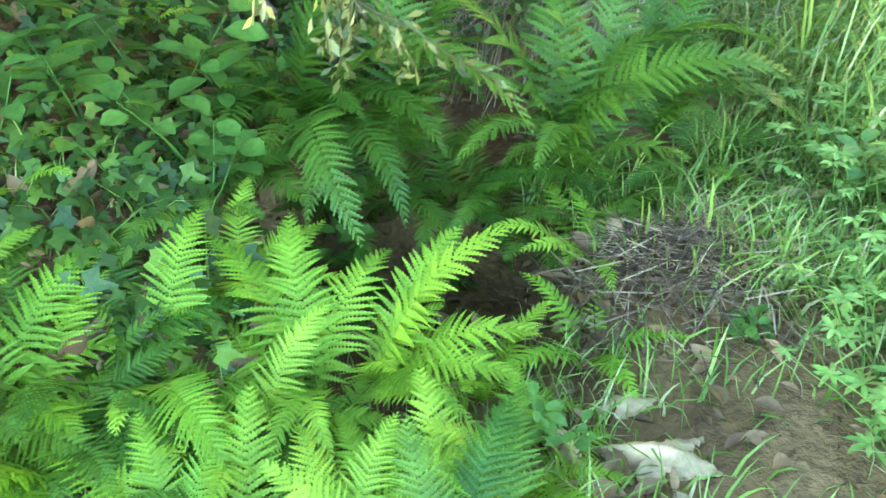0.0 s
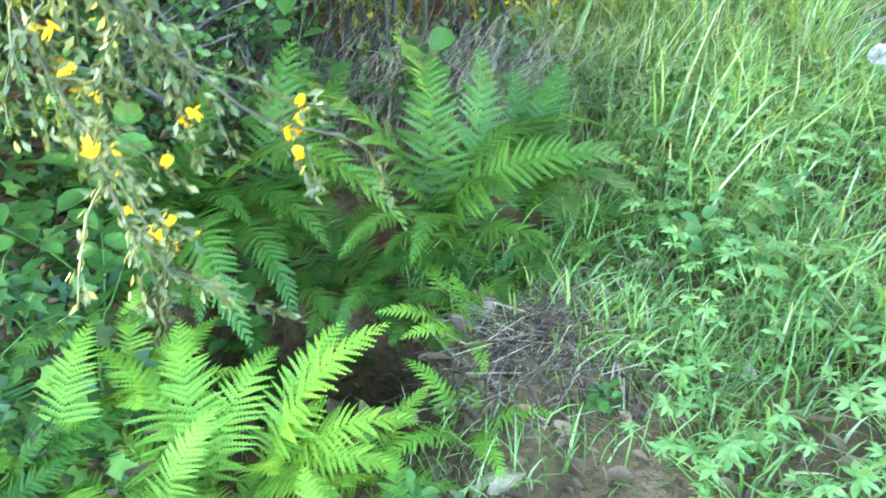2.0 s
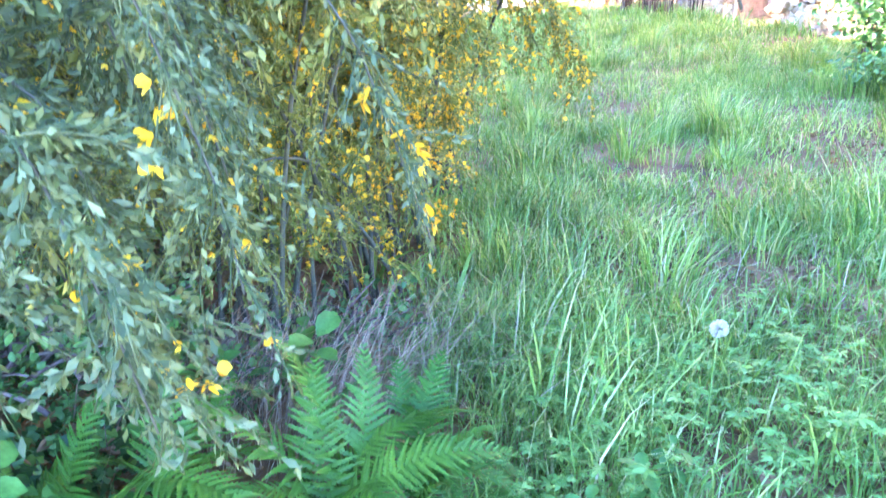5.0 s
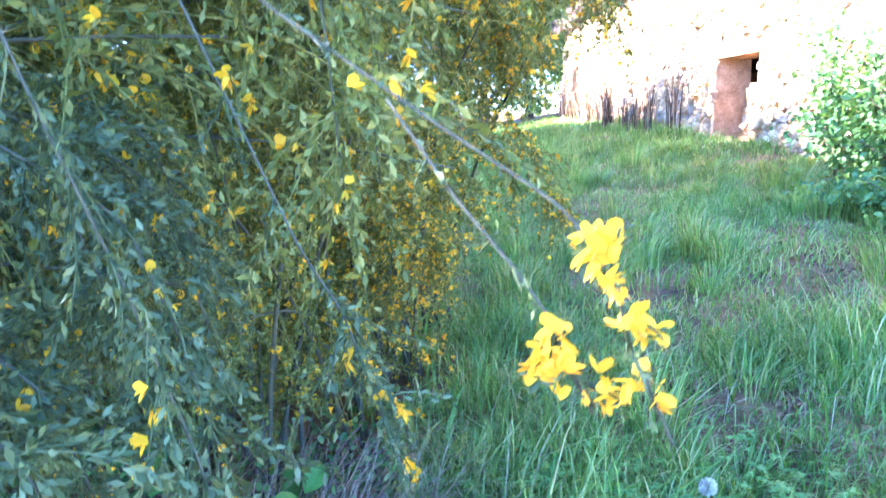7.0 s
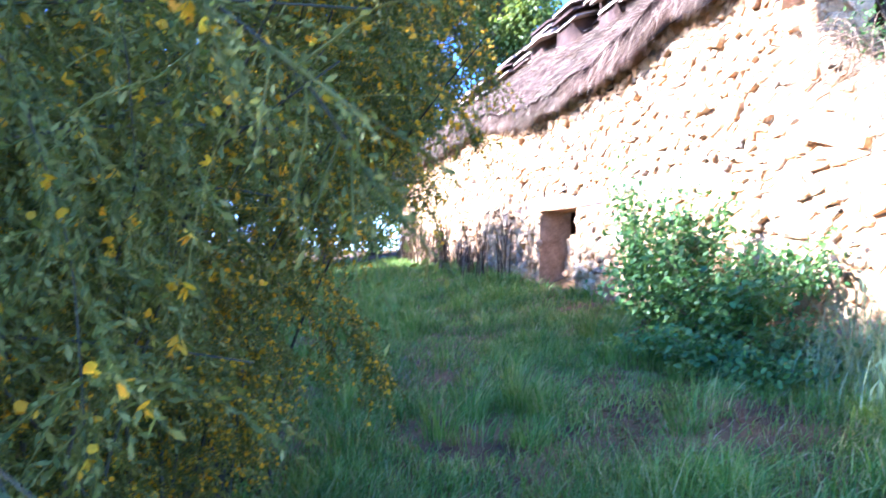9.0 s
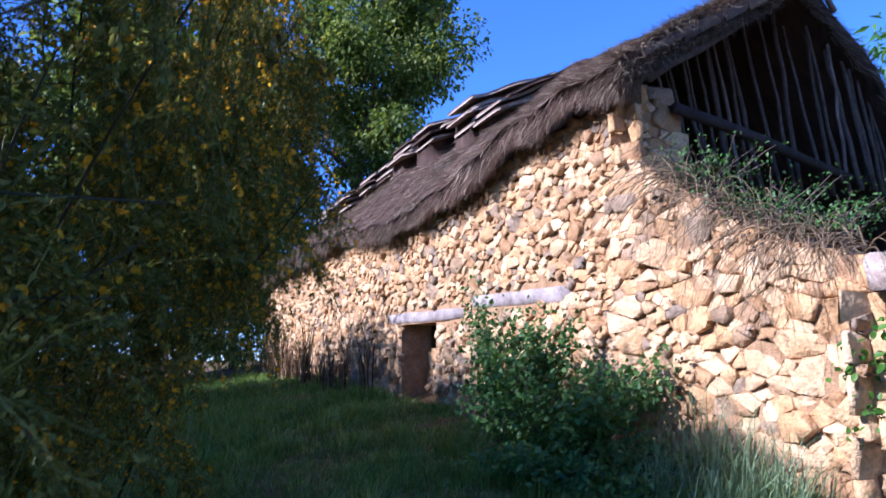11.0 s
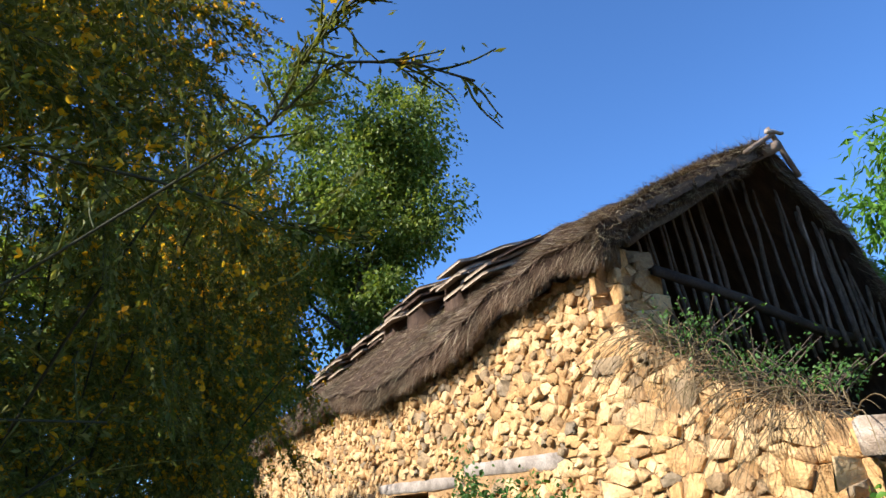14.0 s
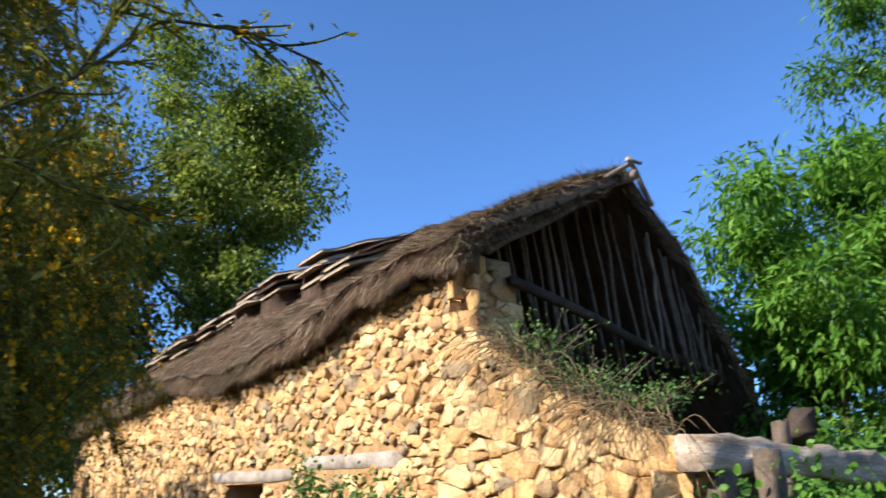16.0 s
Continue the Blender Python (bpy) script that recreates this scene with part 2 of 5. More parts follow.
def blades(P, h, w, az, bend):
    """Grass blades: roots, heights, widths, lean direction and bend."""
    n = len(P)
    lean = np.stack([np.cos(az), np.sin(az), 0 * az], -1)
    side = np.stack([-np.sin(az + 0.6), np.cos(az + 0.6), 0 * az], -1)
    rows = []
    for s, ws in ((0, 1.0), (0.4, 0.85), (0.75, 0.5)):
        c = P + UP * (h * s * (1 - 0.35 * bend * s))[:, None] + lean * (h * bend * s * s)[:, None]
        rows += [c - side * (w * ws)[:, None] / 2, c + side * (w * ws)[:, None] / 2]
    rows.append(P + UP * (h * (1 - 0.45 * bend))[:, None] + lean * (h * bend)[:, None])
    V = np.stack(rows, 1)
    tf = np.array([(0, 1, 2), (1, 3, 2), (2, 3, 4), (3, 5, 4), (4, 5, 6)])
    F = tf[None] + (np.arange(n) * 7)[:, None, None]
    return V.reshape(-1, 3), F.reshape(-1, 3)


def leaf_template(outline, fold=0.12, curl=-0.12):
    """A folded leaf of unit length: half widths along its length, mirrored."""
    V, F = [], []
    n = len(outline)
    for i, w in enumerate(outline):
        y = i / (n - 1)
        z = curl * y * y
        V += [(-w, y, z + fold * w), (0, y, z), (w, y, z + fold * w)]
    for i in range(n - 1):
        a, b = i * 3, i * 3 + 3
        for q in ((a, a + 1, b + 1, b), (a + 1, a + 2, b + 2, b + 1)):
            F += [(q[0], q[1], q[2]), (q[0], q[2], q[3])]
    return np.array(V, float), np.array(F)


OVAL = leaf_template([0.0, 0.22, 0.30, 0.26, 0.0], 0.35, -0.15)
LANCE = leaf_template([0.0, 0.13, 0.15, 0.0], 0.3, -0.25)
LEAFLET = (np.array([(0, 0, 0), (-0.19, 0.55, 0.07), (0, 1, 0), (0.19, 0.55, 0.07)], float), np.array([(0, 2, 1), (0, 3, 2)]))
PLAIN = (np.array([(0, 0, 0), (-0.27, 0.45, 0.09), (0, 0.5, 0), (0.27, 0.45, 0.09), (0, 1, -0.15)], float), np.array([(0, 2, 1), (0, 3, 2), (1, 2, 4), (2, 3, 4)]))
NARROW = (np.array([(0, 0, 0), (-0.14, 0.45, 0.05), (0, 0.5, 0), (0.14, 0.45, 0.05), (0, 1, -0.25)], float), np.array([(0, 2, 1), (0, 3, 2), (1, 2, 4), (2, 3, 4)]))
CRISP = leaf_template([0.02, 0.16, 0.24, 0.21, 0.13, 0.0], 1.1, 0.35)
IVY = (np.array([(0, 0, 0), (-0.34, -0.16, 0.03), (-0.60, 0.34, -0.04), (-0.20, 0.40, 0.06), (0, 1, -0.14), (0.20, 0.40, 0.06), (0.60, 0.34, -0.04), (0.34, -0.16, 0.03)], float),
       np.array([(0, 1, 2), (0, 2, 3), (0, 3, 4), (0, 4, 5), (0, 5, 6), (0, 6, 7)]))


def pea_flower():
    """A pea flower of unit size: an upright rounded banner, two wings and a keel, cupped."""
    V, F = [], []

    def petal(root, along, across, wide, n=7):
        o = len(V)
        V.append(root)
        for i in range(n):
            a = math.pi * i / (n - 1) - math.pi / 2
            V.append(root + along * (0.5 + 0.5 * math.cos(a)) * (0.55 + 0.45 * math.cos(a)) + across * wide * math.sin(a) + UP * 0.10 * abs(math.sin(a)))
        F.extend((o, o + i, o + i + 1) for i in range(1, n))

    petal(np.zeros(3), np.array((0, 0.45, 0.85)), np.array((1.0, 0, 0)), 0.48)
    for sgn in (-1, 1):
        petal(np.array((sgn * 0.06, 0.05, 0)), np.array((sgn * 0.22, 0.95, -0.1)), np.array((0, -0.15, 1.0)), 0.20, 5)
    petal(np.array((0, 0.05, -0.1)), np.array((0, 0.85, -0.3)), np.array((1.0, 0, 0)), 0.14, 5)
    return np.array(V), np.array(F)


PETALS = pea_flower()


# ---- ground ----
def smooth(a, b, v):
    q = np.clip((v - a) / (b - a), 0, 1)
    return q * q * (3 - 2 * q)


def height(x, y):
    """The hillside: it climbs towards the house, with a wooded bank and a dark hollow beside the path."""
    x, y = np.asarray(x, float), np.asarray(y, float)
    xx, yy = np.clip(x, -8, 7), np.clip(y, -6, 14)
    z = -0.20 + 0.13 * np.maximum(xx, -0.4) + 0.055 * yy
    bank = np.clip(-0.42 - xx + 0.10 * np.sin(2.1 * y), 0, 7)
    z = z + smooth(0.3, 1.1, y) * (0.62 * np.minimum(bank, 1.6) + 0.12 * np.maximum(bank - 1.6, 0))
    z = z - 1.1 * np.exp(-((x + 0.27) / 0.23) ** 4 - ((y - 1.19) / 0.13) ** 4)
    z = z + 0.09 * np.exp(-((x - 0.25) / 0.20) ** 2 - ((y - 1.13) / 0.13) ** 2)
    z = z + 0.018 * np.sin(5.3 * x + 1.1) * np.sin(4.7 * y) + 0.01 * np.sin(13 * x + y) * np.sin(11 * y - x)
    return z


axis_x = np.unique(np.concatenate([[-900, -300, -100, -45, -25, -15], np.arange(-10, -2, 0.5), np.arange(-2, 2.5, 0.06), np.arange(2.5, 9, 0.25), np.arange(9, 16, 1.0), [20, 30, 50, 110, 300, 900]]))
axis_y = np.unique(np.concatenate([[-900, -300, -100, -40, -20, -10], np.arange(-6, 0, 0.5), np.arange(0, 3.6, 0.06), np.arange(3.6, 14, 0.25), np.arange(14, 24, 1.0), [28, 40, 70, 150, 400, 900]]))
gx, gy = np.meshgrid(axis_x, axis_y, indexing="ij")
gv = np.stack([gx, gy, height(gx, gy)], -1).reshape(-1, 3)
ni, nj = len(axis_x), len(axis_y)
ii, jj = np.meshgrid(np.arange(ni - 1), np.arange(nj - 1), indexing="ij")
q0 = (ii * nj + jj).ravel()
gf = np.stack([q0, q0 + nj, q0 + nj + 1, q0 + 1], -1)
ground = tagged(new("ground", mesh_np("ground", gv, gf, M_SOIL, True)), "brown earth slope under grass and litter", "ground", kind="structure")


# ---- house ----
WX = 4.82
house = thing("stone_barn", (WX, 2.9, 0.6), "old ochre rubble stone barn with a sagging thatched roof", "barn")


def along_y(table, y):
    return np.interp(y, [a for a, b in table], [b for a, b in table])


TOP = [(2.9, 2.18), (3.67, 2.46), (4.62, 3.08), (5.05, 3.36), (5.10, 3.42), (5.101, 3.98), (7.0, 3.92), (8.0, 3.75), (11.0, 3.7), (12.3, 3.85), (19.0, 3.65)]
DOORS = [(9.15, 10.35, 2.07), (17.75, 18.35, 2.45)]
T = 0.5


def slab(bm, x0, x1, y0, y1, z0, za, zb):
    """A wall block whose top runs from za to zb."""
    v = [bm.verts.new(c) for c in ((x0, y0, z0), (x1, y0, z0), (x1, y1, z0), (x0, y1, z0), (x0, y0, za), (x1, y0, za), (x1, y1, zb), (x0, y1, zb))]
    for f in ((0, 3, 2, 1), (4, 5, 6, 7), (0, 1, 5, 4), (1, 2, 6, 5), (2, 3, 7, 6), (3, 0, 4, 7)):
        bm.faces.new([v[i] for i in f])


def bm_mesh(name, bm, mat, smooth_faces=False):
    me = bpy.data.meshes.new(name)
    bmesh.ops.recalc_face_normals(bm, faces=bm.faces)
    bm.to_mesh(me)
    bm.free()
    if smooth_faces:
        for p in me.polygons:
            p.use_smooth = True
    me.materials.append(mat)
    return me


bm = bmesh.new()
cuts = sorted([2.9, 3.67, 4.62, 5.10, 7.0, 8.0, 12.3, 19.0] + [c for d in DOORS for c in d[:2]])
for a, b in zip(cuts, cuts[1:]):
    door = [d for d in DOORS if d[0] <= a and b <= d[1]]
    slab(bm, WX, WX + T, a, b, door[0][2] if door else 0.2, along_y(TOP, a + 0.002), along_y(TOP, b - 0.002))
bmesh.ops.remove_doubles(bm, verts=bm.verts, dist=0.006)
front_wall = under("front_wall", bm_mesh("front_wall", bm, M_MORTAR), house, "ochre rubble masonry in earth mortar")
bm = bmesh.new()
slab(bm, 9.3, 9.8, 5.1, 19.0, 0.2, 3.6, 3.6)
under("back_wall", bm_mesh("back_wall", bm, M_MORTAR), house)
bm = bmesh.new()
slab(bm, WX + T + 0.002, 9.298, 18.5, 19.0, 0.2, 3.6, 3.6)
under("end_wall", bm_mesh("end_wall", bm, M_MORTAR), house)


def clip_cell(poly, mx, my, nx, ny):
    """Keep the side of the line through (mx, my) that (nx, ny) points away from."""
    res = []
    for i in range(len(poly)):
        a, b = poly[i], poly[(i + 1) % len(poly)]
        da, db = (a[0] - mx) * nx + (a[1] - my) * ny, (b[0] - mx) * nx + (b[1] - my) * ny
        if da <= 0:
            res.append(a)
        if da * db < 0:
            q = da / (da - db)
            res.append((a[0] + q * (b[0] - a[0]), a[1] + q * (b[1] - a[1])))
    return res


def rubble(u0, u1, v0, v1, inside, mean, r):
    """Irregular fitted stones over a rectangle: cells of a weighted diagram, flatter than high."""
    FLAT = 1.45
    pts = []
    for _ in range(int((u1 - u0) * (v1 - v0) / (mean * mean / FLAT) * 9)):
        u, v = r.uniform(u0, u1), r.uniform(v0, v1)
        size = mean * (0.42 + 1.45 * r.random() ** 2.6)
        if all(((u - a) ** 2 + ((v - b) * FLAT) ** 2) > (0.5 * (size + s)) ** 2 for a, b, s in pts if abs(u - a) < mean * 2):
            pts.append((u, v, size))
    res = []
    for i, (u, v, s) in enumerate(pts):
        if not inside(u, v):
            continue
        R = mean * 1.3
        poly = [(u - R, (v - R / FLAT) * FLAT), (u + R, (v - R / FLAT) * FLAT), (u + R, (v + R / FLAT) * FLAT), (u - R, (v + R / FLAT) * FLAT)]
        for k, (a, b, q) in enumerate(pts):
            if k == i or abs(a - u) > 3 * mean or abs(b - v) > 3 * mean:
                continue
            dx, dy = a - u, (b - v) * FLAT
            d = math.hypot(dx, dy)
            f = 0.5 + (s - q) / (4 * d) * 0.9
            poly = clip_cell(poly, u + dx * f, v * FLAT + dy * f, dx / d, dy / d)
            if len(poly) < 3:
                break
        if len(poly) >= 3:
            res.append([(p[0], p[1] / FLAT) for p in poly])
    return res


def stone_mesh(poly, r, gap=0.0035):
    """A worn stone from its outline: a skirt, a rounded shoulder and a tilted face (u, v, out)."""
    P = np.array(poly)
    c = P.mean(0)
    rounded = []
    n = len(P)
    for i in range(n):
        a, b = P[i], P[(i + 1) % n]
        if np.hypot(*(b - a)) > 0.05:
            k = 0.02 + 0.07 * r.random()
            rounded += [a + (b - a) * k, b + (a - b) * k]
        else:
            rounded += [(a + b) / 2]
    P = np.array(rounded)
    if len(P) < 4:
        return None
    rad = np.linalg.norm(P - c, axis=1, keepdims=True)
    P = c + (P - c) * np.maximum(rad - gap, rad * 0.5) / rad + r.normal(0, 0.006, P.shape)
    size = rad.mean()
    proud = 0.004 + 0.045 * r.random() ** 1.3 + (0.03 if r.random() < 0.12 else 0)
    tilt = r.normal(0, 0.17, 2)
    rings = []
    for k, z in ((1.0, -0.03), (0.995, proud * 0.8), (0.955, proud)):
        q = c + (P - c) * k
        zz = z + (q - c) @ tilt * (z > 0) + r.normal(0, 0.007, len(q)) * (z > 0)
        rings.append(np.column_stack([q, zz]))
    V = np.concatenate(rings + [np.array([[c[0], c[1], proud + 0.006]])])
    m = len(P)
    F = []
    for k in range(2):
        for i in range(m):
            j = (i + 1) % m
            F += [(k * m + i, k * m + j, (k + 1) * m + j), (k * m + i, (k + 1) * m + j, (k + 1) * m + i)]
    F += [(2 * m + i, 2 * m + (i + 1) % m, 3 * m) for i in range(m)]
    return V, np.array(F), size


def lay_stones(cells, to_world, r, near):
    """Stones on a wall face; those that near() picks become objects, the rest one mesh."""
    rest = []
    for poly in cells:
        s = stone_mesh(poly, r)
        if s is None:
            continue
        W = to_world(s[0])
        if near(np.mean(poly, axis=0)):
            under("stone", mesh_np("stone", W, s[1], M_STONE), front_wall)
        else:
            rest.append((W, s[1]))
    if rest:
        V, F = joined(rest)
        under("rubble_face", mesh_np("rubble_face", V, F, M_STONE_FAR), front_wall, "joined ochre rubble stones", "stuff")


LINTELS = [(8.35, 10.85, 2.08, 2.24), (6.0, 8.1, 2.15, 2.32)]


def on_front(u, v):
    if v > along_y(TOP, u) - 0.03 or v < 0.5 + 0.03 * u:
        return False
    for a, b, c in DOORS:
        if a - 0.05 < u < b + 0.05 and v < c + 0.03:
            return False
    return not any(a - 0.02 < u < b + 0.02 and c - 0.05 < v < d + 0.05 for a, b, c, d in LINTELS)


# ---- roof ----
RIDGE = [(4.7, 5.55), (6.0, 5.66), (8.4, 5.92), (9.5, 6.02), (11.6, 6.10), (17.7, 5.72), (19.2, 5.55)]
EAVE = [(4.7, 4.12), (5.6, 4.12), (6.7, 4.06), (8.0, 3.76), (9.8, 3.58), (11.0, 3.64), (12.3, 3.82), (14.0, 3.76), (17.7, 3.6), (19.2, 3.55)]
RX, EX, BX = 6.87, 4.46, 9.9


def roof_point(y, s, lift=0.0):
    """A point of the near slope: s from 0 at the ridge to 1 at the eave; it bellies and rolls over at the eave."""
    y, s = np.asarray(y, float), np.asarray(s, float)
    zr, ze = along_y(RIDGE, y), along_y(EAVE, y)
    x = RX + (EX - RX) * s
    z = zr + (ze - zr) * s + 0.05 * np.sin(np.pi * s) * (0.6 + 0.4 * np.sin(1.7 * y)) + 0.03 * np.sin(6.1 * y + 5 * s) + lift
    return np.stack([x, y, z], -1)


def sheet(name, fn_top, fn_low, nu, nv, mat, parent, label=""):
    """A closed sheet with thickness between two surfaces over (u, v) in 0..1."""
    u, v = np.meshgrid(np.linspace(0, 1, nu), np.linspace(0, 1, nv), indexing="ij")
    A, B = fn_top(u, v).reshape(-1, 3), fn_low(u, v).reshape(-1, 3)
    n = nu * nv
    F = []
    for i in range(nu - 1):
        for j in range(nv - 1):
            a = i * nv + j
            q = (a, a + 1, a + nv + 1, a + nv)
            F += [q, tuple(n + k for k in reversed(q))]
    rim = [(i * nv, (i + 1) * nv) for i in range(nu - 1)] + [(i * nv + nv - 1, (i + 1) * nv + nv - 1) for i in range(nu - 1)]
    rim += [(j, j + 1) for j in range(nv - 1)] + [((nu - 1) * nv + j, (nu - 1) * nv + j + 1) for j in range(nv - 1)]
    F += [(a, b, n + b, n + a) for a, b in rim]
    return under(name, mesh_np(name, np.concatenate([A, B]), F, mat, True), parent, label)


Y0, Y1 = 4.72, 19.2


def near_top(u, v):
    return roof_point(Y0 + (Y1 - Y0) * u, v)


def near_low(u, v):
    y = Y0 + (Y1 - Y0) * u
    p = roof_point(y, np.minimum(v, 0.97))
    p[..., 2] -= 0.19
    return p


FAR = [(0.0, 0.0), (0.153, 0.40), (0.354, 0.80), (0.459, 1.34), (0.591, 1.76), (0.695, 2.3), (1.0, 3.2)]


def far_top(u, v):
    y = Y0 + (Y1 - Y0) * u
    low = 5.55 - 0.03 * (y - Y0)
    return np.stack([RX + (BX - RX) * v, y, low + (along_y(RIDGE, y) - low) * np.maximum(0, 1 - v / 0.1) - 0.002 - along_y(FAR, v)], -1)


def far_low(u, v):
    p = far_top(u, v)
    p[..., 2] -= 0.16 + 0.04 * v
    return p


thatch = sheet("near_thatch", near_top, near_low, 70, 20, M_THATCH, house, "dark brown weathered thatch with a shaggy eave")
far_thatch = sheet("far_thatch", far_top, far_low, 40, 14, M_THATCH, house, "dark brown thatch of the far slope")

# loose reeds on the slope, hanging over the eave and along the gable edge
n = 90000
y = Y0 + (Y1 - Y0) * rng.random(n) ** 1.5
s = rng.random(n)
P = roof_point(y, s, 0.01)
D = roof_point(y, np.minimum(s + 0.02, 1.02)) - roof_point(y, s)
D = unit(D + rng.normal(0, 0.028, (n, 3)) * [1, 1.6, 0.6])
L = 0.09 + 0.17 * rng.random(n)
REED = (np.array([(-0.5, 0, 0), (0.5, 0, 0), (0.25, 1, 0.0)], float) * [0.03, 1, 1], np.array([(0, 1, 2)]))
lift = np.array([[-0.55, 0, 0.83]])
slope_reeds = scatter(*REED, P, D + lift * rng.normal(0.02, 0.04, (n, 1)), np.broadcast_to(lift, (n, 3)) + rng.normal(0, 0.5, (n, 3)), L)
n = 36000
y = Y0 + (Y1 - Y0) * rng.random(n) ** 1.4
P = roof_point(y, 0.95 + 0.05 * rng.random(n))
P[:, 2] -= 0.20 * rng.random(n)
P[:, 0] += 0.10 * rng.random(n)
shag = 0.55 + 0.45 * np.sin(3.1 * y) * np.sin(1.3 * y + 1)
D = unit(np.stack([-0.35 + rng.normal(0, 0.25, n), rng.normal(0, 0.28, n), -0.9 + 0 * y], -1))
eave_reeds = scatter(*REED, P, D, rng.normal(0, 1, (n, 3)), (0.08 + 0.15 * rng.random(n)) * (0.5 + 0.8 * shag))
n = 17000
s = rng.random(n)
P = roof_point(np.full(n, Y0 + 0.02) + 0.10 * rng.random(n), s)
P[:, 2] -= 0.24 * rng.random(n) * np.where(s < 0.12, 0.3, 1)
D = unit(np.stack([-0.55 + rng.normal(0, 0.3, n), -0.5 + rng.normal(0, 0.3, n), -0.55 + rng.normal(0, 0.25, n)], -1))
gable_reeds = scatter(*REED, P, D, rng.normal(0, 1, (n, 3)), 0.08 + 0.18 * rng.random(n))
V, F = joined([slope_reeds, eave_reeds, gable_reeds])
under("reed_fringe", mesh_np("reed_fringe", V, F, M_REED), house, "shaggy loose brown reeds of the thatch", "stuff")
n = 7000
P = np.stack([RX + (BX - RX) * rng.random(n), Y0 + 0.1 * rng.random(n), np.zeros(n)], -1)
v = (P[:, 0] - RX) / (BX - RX)
P[:, 2] = far_top(np.zeros(n), v)[..., 2] - 0.2 * rng.random(n)
D = unit(np.stack([0.5 + rng.normal(0, 0.3, n), -0.5 + rng.normal(0, 0.3, n), -0.6 + rng.normal(0, 0.3, n)], -1))
V, F = scatter(*REED, P, D, rng.normal(0, 1, (n, 3)), 0.08 + 0.14 * rng.random(n))
under("far_reed_fringe", mesh_np("far_reed_fringe", V, F, M_REED), house, "shaggy reeds on the far gable edge", "stuff")

# overlapping ridge tiers: a wedge of old thatch under a flat pale cap, stepping along the ridge
def wedge(name, y0, y1, x0, x1, z0, fall, thick, mat, wave, label):
    """A slab with a flat top; without a thickness its underside follows the roof."""
    nu, nv = 5, 11
    uu, vv = np.meshgrid(np.linspace(0, 1, nu), np.linspace(0, 1, nv), indexing="ij")
    x = x0 + (x1 - x0) * vv
    y = y0 + (y1 - y0) * uu + 0.05 * np.sin(9 * vv + wave) * (1 - uu)
    z = z0 - fall * vv - 0.05 * uu + 0.015 * np.sin(11 * vv + 2 * wave)
    A = np.stack([x, y, z], -1).reshape(-1, 3)
    B = A.copy()
    B[:, 2] -= thick if thick else 0
    if not thick:
        B[:, 2] = np.minimum(A[:, 2] - 0.05, roof_point(B[:, 1], np.clip((RX - B[:, 0]) / (RX - EX), 0, 1), -0.1)[:, 2])
    m = nu * nv
    F = []
    for a in range(nu - 1):
        for b in range(nv - 1):
            k = a * nv + b
            q = (k, k + 1, k + nv + 1, k + nv)
            F += [q, tuple(m + t for t in reversed(q))]
    rim = [(j, j + 1) for j in range(nv - 1)] + [((nu - 1) * nv + j, (nu - 1) * nv + j + 1) for j in range(nv - 1)]
    rim += [(j * nv, (j + 1) * nv) for j in range(nu - 1)] + [(j * nv + nv - 1, (j + 1) * nv + nv - 1) for j in range(nu - 1)]
    F += [(a, b, m + b, m + a) for a, b in rim]
    under(name, mesh_np(name, np.concatenate([A, B]), F, mat), house, label)


for i in range(15):
    y0 = 8.8 + 0.6 * i
    z0 = float(along_y(RIDGE, y0)) + 0.06 + 0.10 * math.exp(-((y0 - 10.4) / 1.9) ** 2) - 0.012 * i + 0.03 * math.sin(i * 1.9)
    w = 1.1 + 0.25 * math.sin(i * 2.7)
    wedge("ridge_thatch", y0 + 0.34, y0 + 0.8, RX + 0.2, RX - w, z0 - 0.05, 0.69, 0, M_THATCH, i, "step of old thatch on the ridge")
    for j in range(4):
        wedge("ridge_slab", y0 - 0.08 + 0.05 * j + rng.normal(0, 0.04), y0 + 0.75, RX + 0.22, RX - w - 0.10 + rng.normal(0, 0.08), z0 - 0.088 * j + rng.normal(0, 0.008), 0.70 + rng.normal(0, 0.03), 0.045 + 0.015 * rng.random(), M_SLAB if (i + j) % 5 else M_THATCH, i + 1.7 * j, "pale flat slab on the ridge")


def pole(name, a, b, r0, r1, mat, parent, label="", bow=0.03, sides=7):
    q = np.linspace(0, 1, 7)[:, None]
    P = np.array(a) * (1 - q) + np.array(b) * q
    P[1:-1] += rng.normal(0, bow, (5, 3)) * 0.5
    V, F = tube(P, np.linspace(r0, r1, 7) * (1 + rng.normal(0, 0.05, 7)), sides)
    return under(name, mesh_np(name, V, F, mat, True), parent, label)


# screen of upright poles set back in the open gable, and rafters under the near slope
for i in range(31):
    x = 5.62 + 0.10 * i + rng.normal(0, 0.03)
    if x < RX:
        top = 5.55 - (RX - x) * 0.66
    else:
        top = 5.55 - float(along_y(FAR, (x - RX) / (BX - RX)))
    low = 3.35 + rng.normal(0, 0.08)
    yp = 5.65 - 0.75 * float(smooth(6.5, 7.4, x))
    if top - low > 0.25:
        pole("gable_pole", (x, yp + rng.normal(0, 0.06), top - 0.12), (x + 0.2 * (top - low) + rng.normal(0, 0.03), yp + rng.normal(0, 0.06), low), 0.014 + 0.010 * rng.random(), 0.022 + 0.014 * rng.random(), M_POLE if i % 9 == 0 else M_BARK, house, "", 0.018)
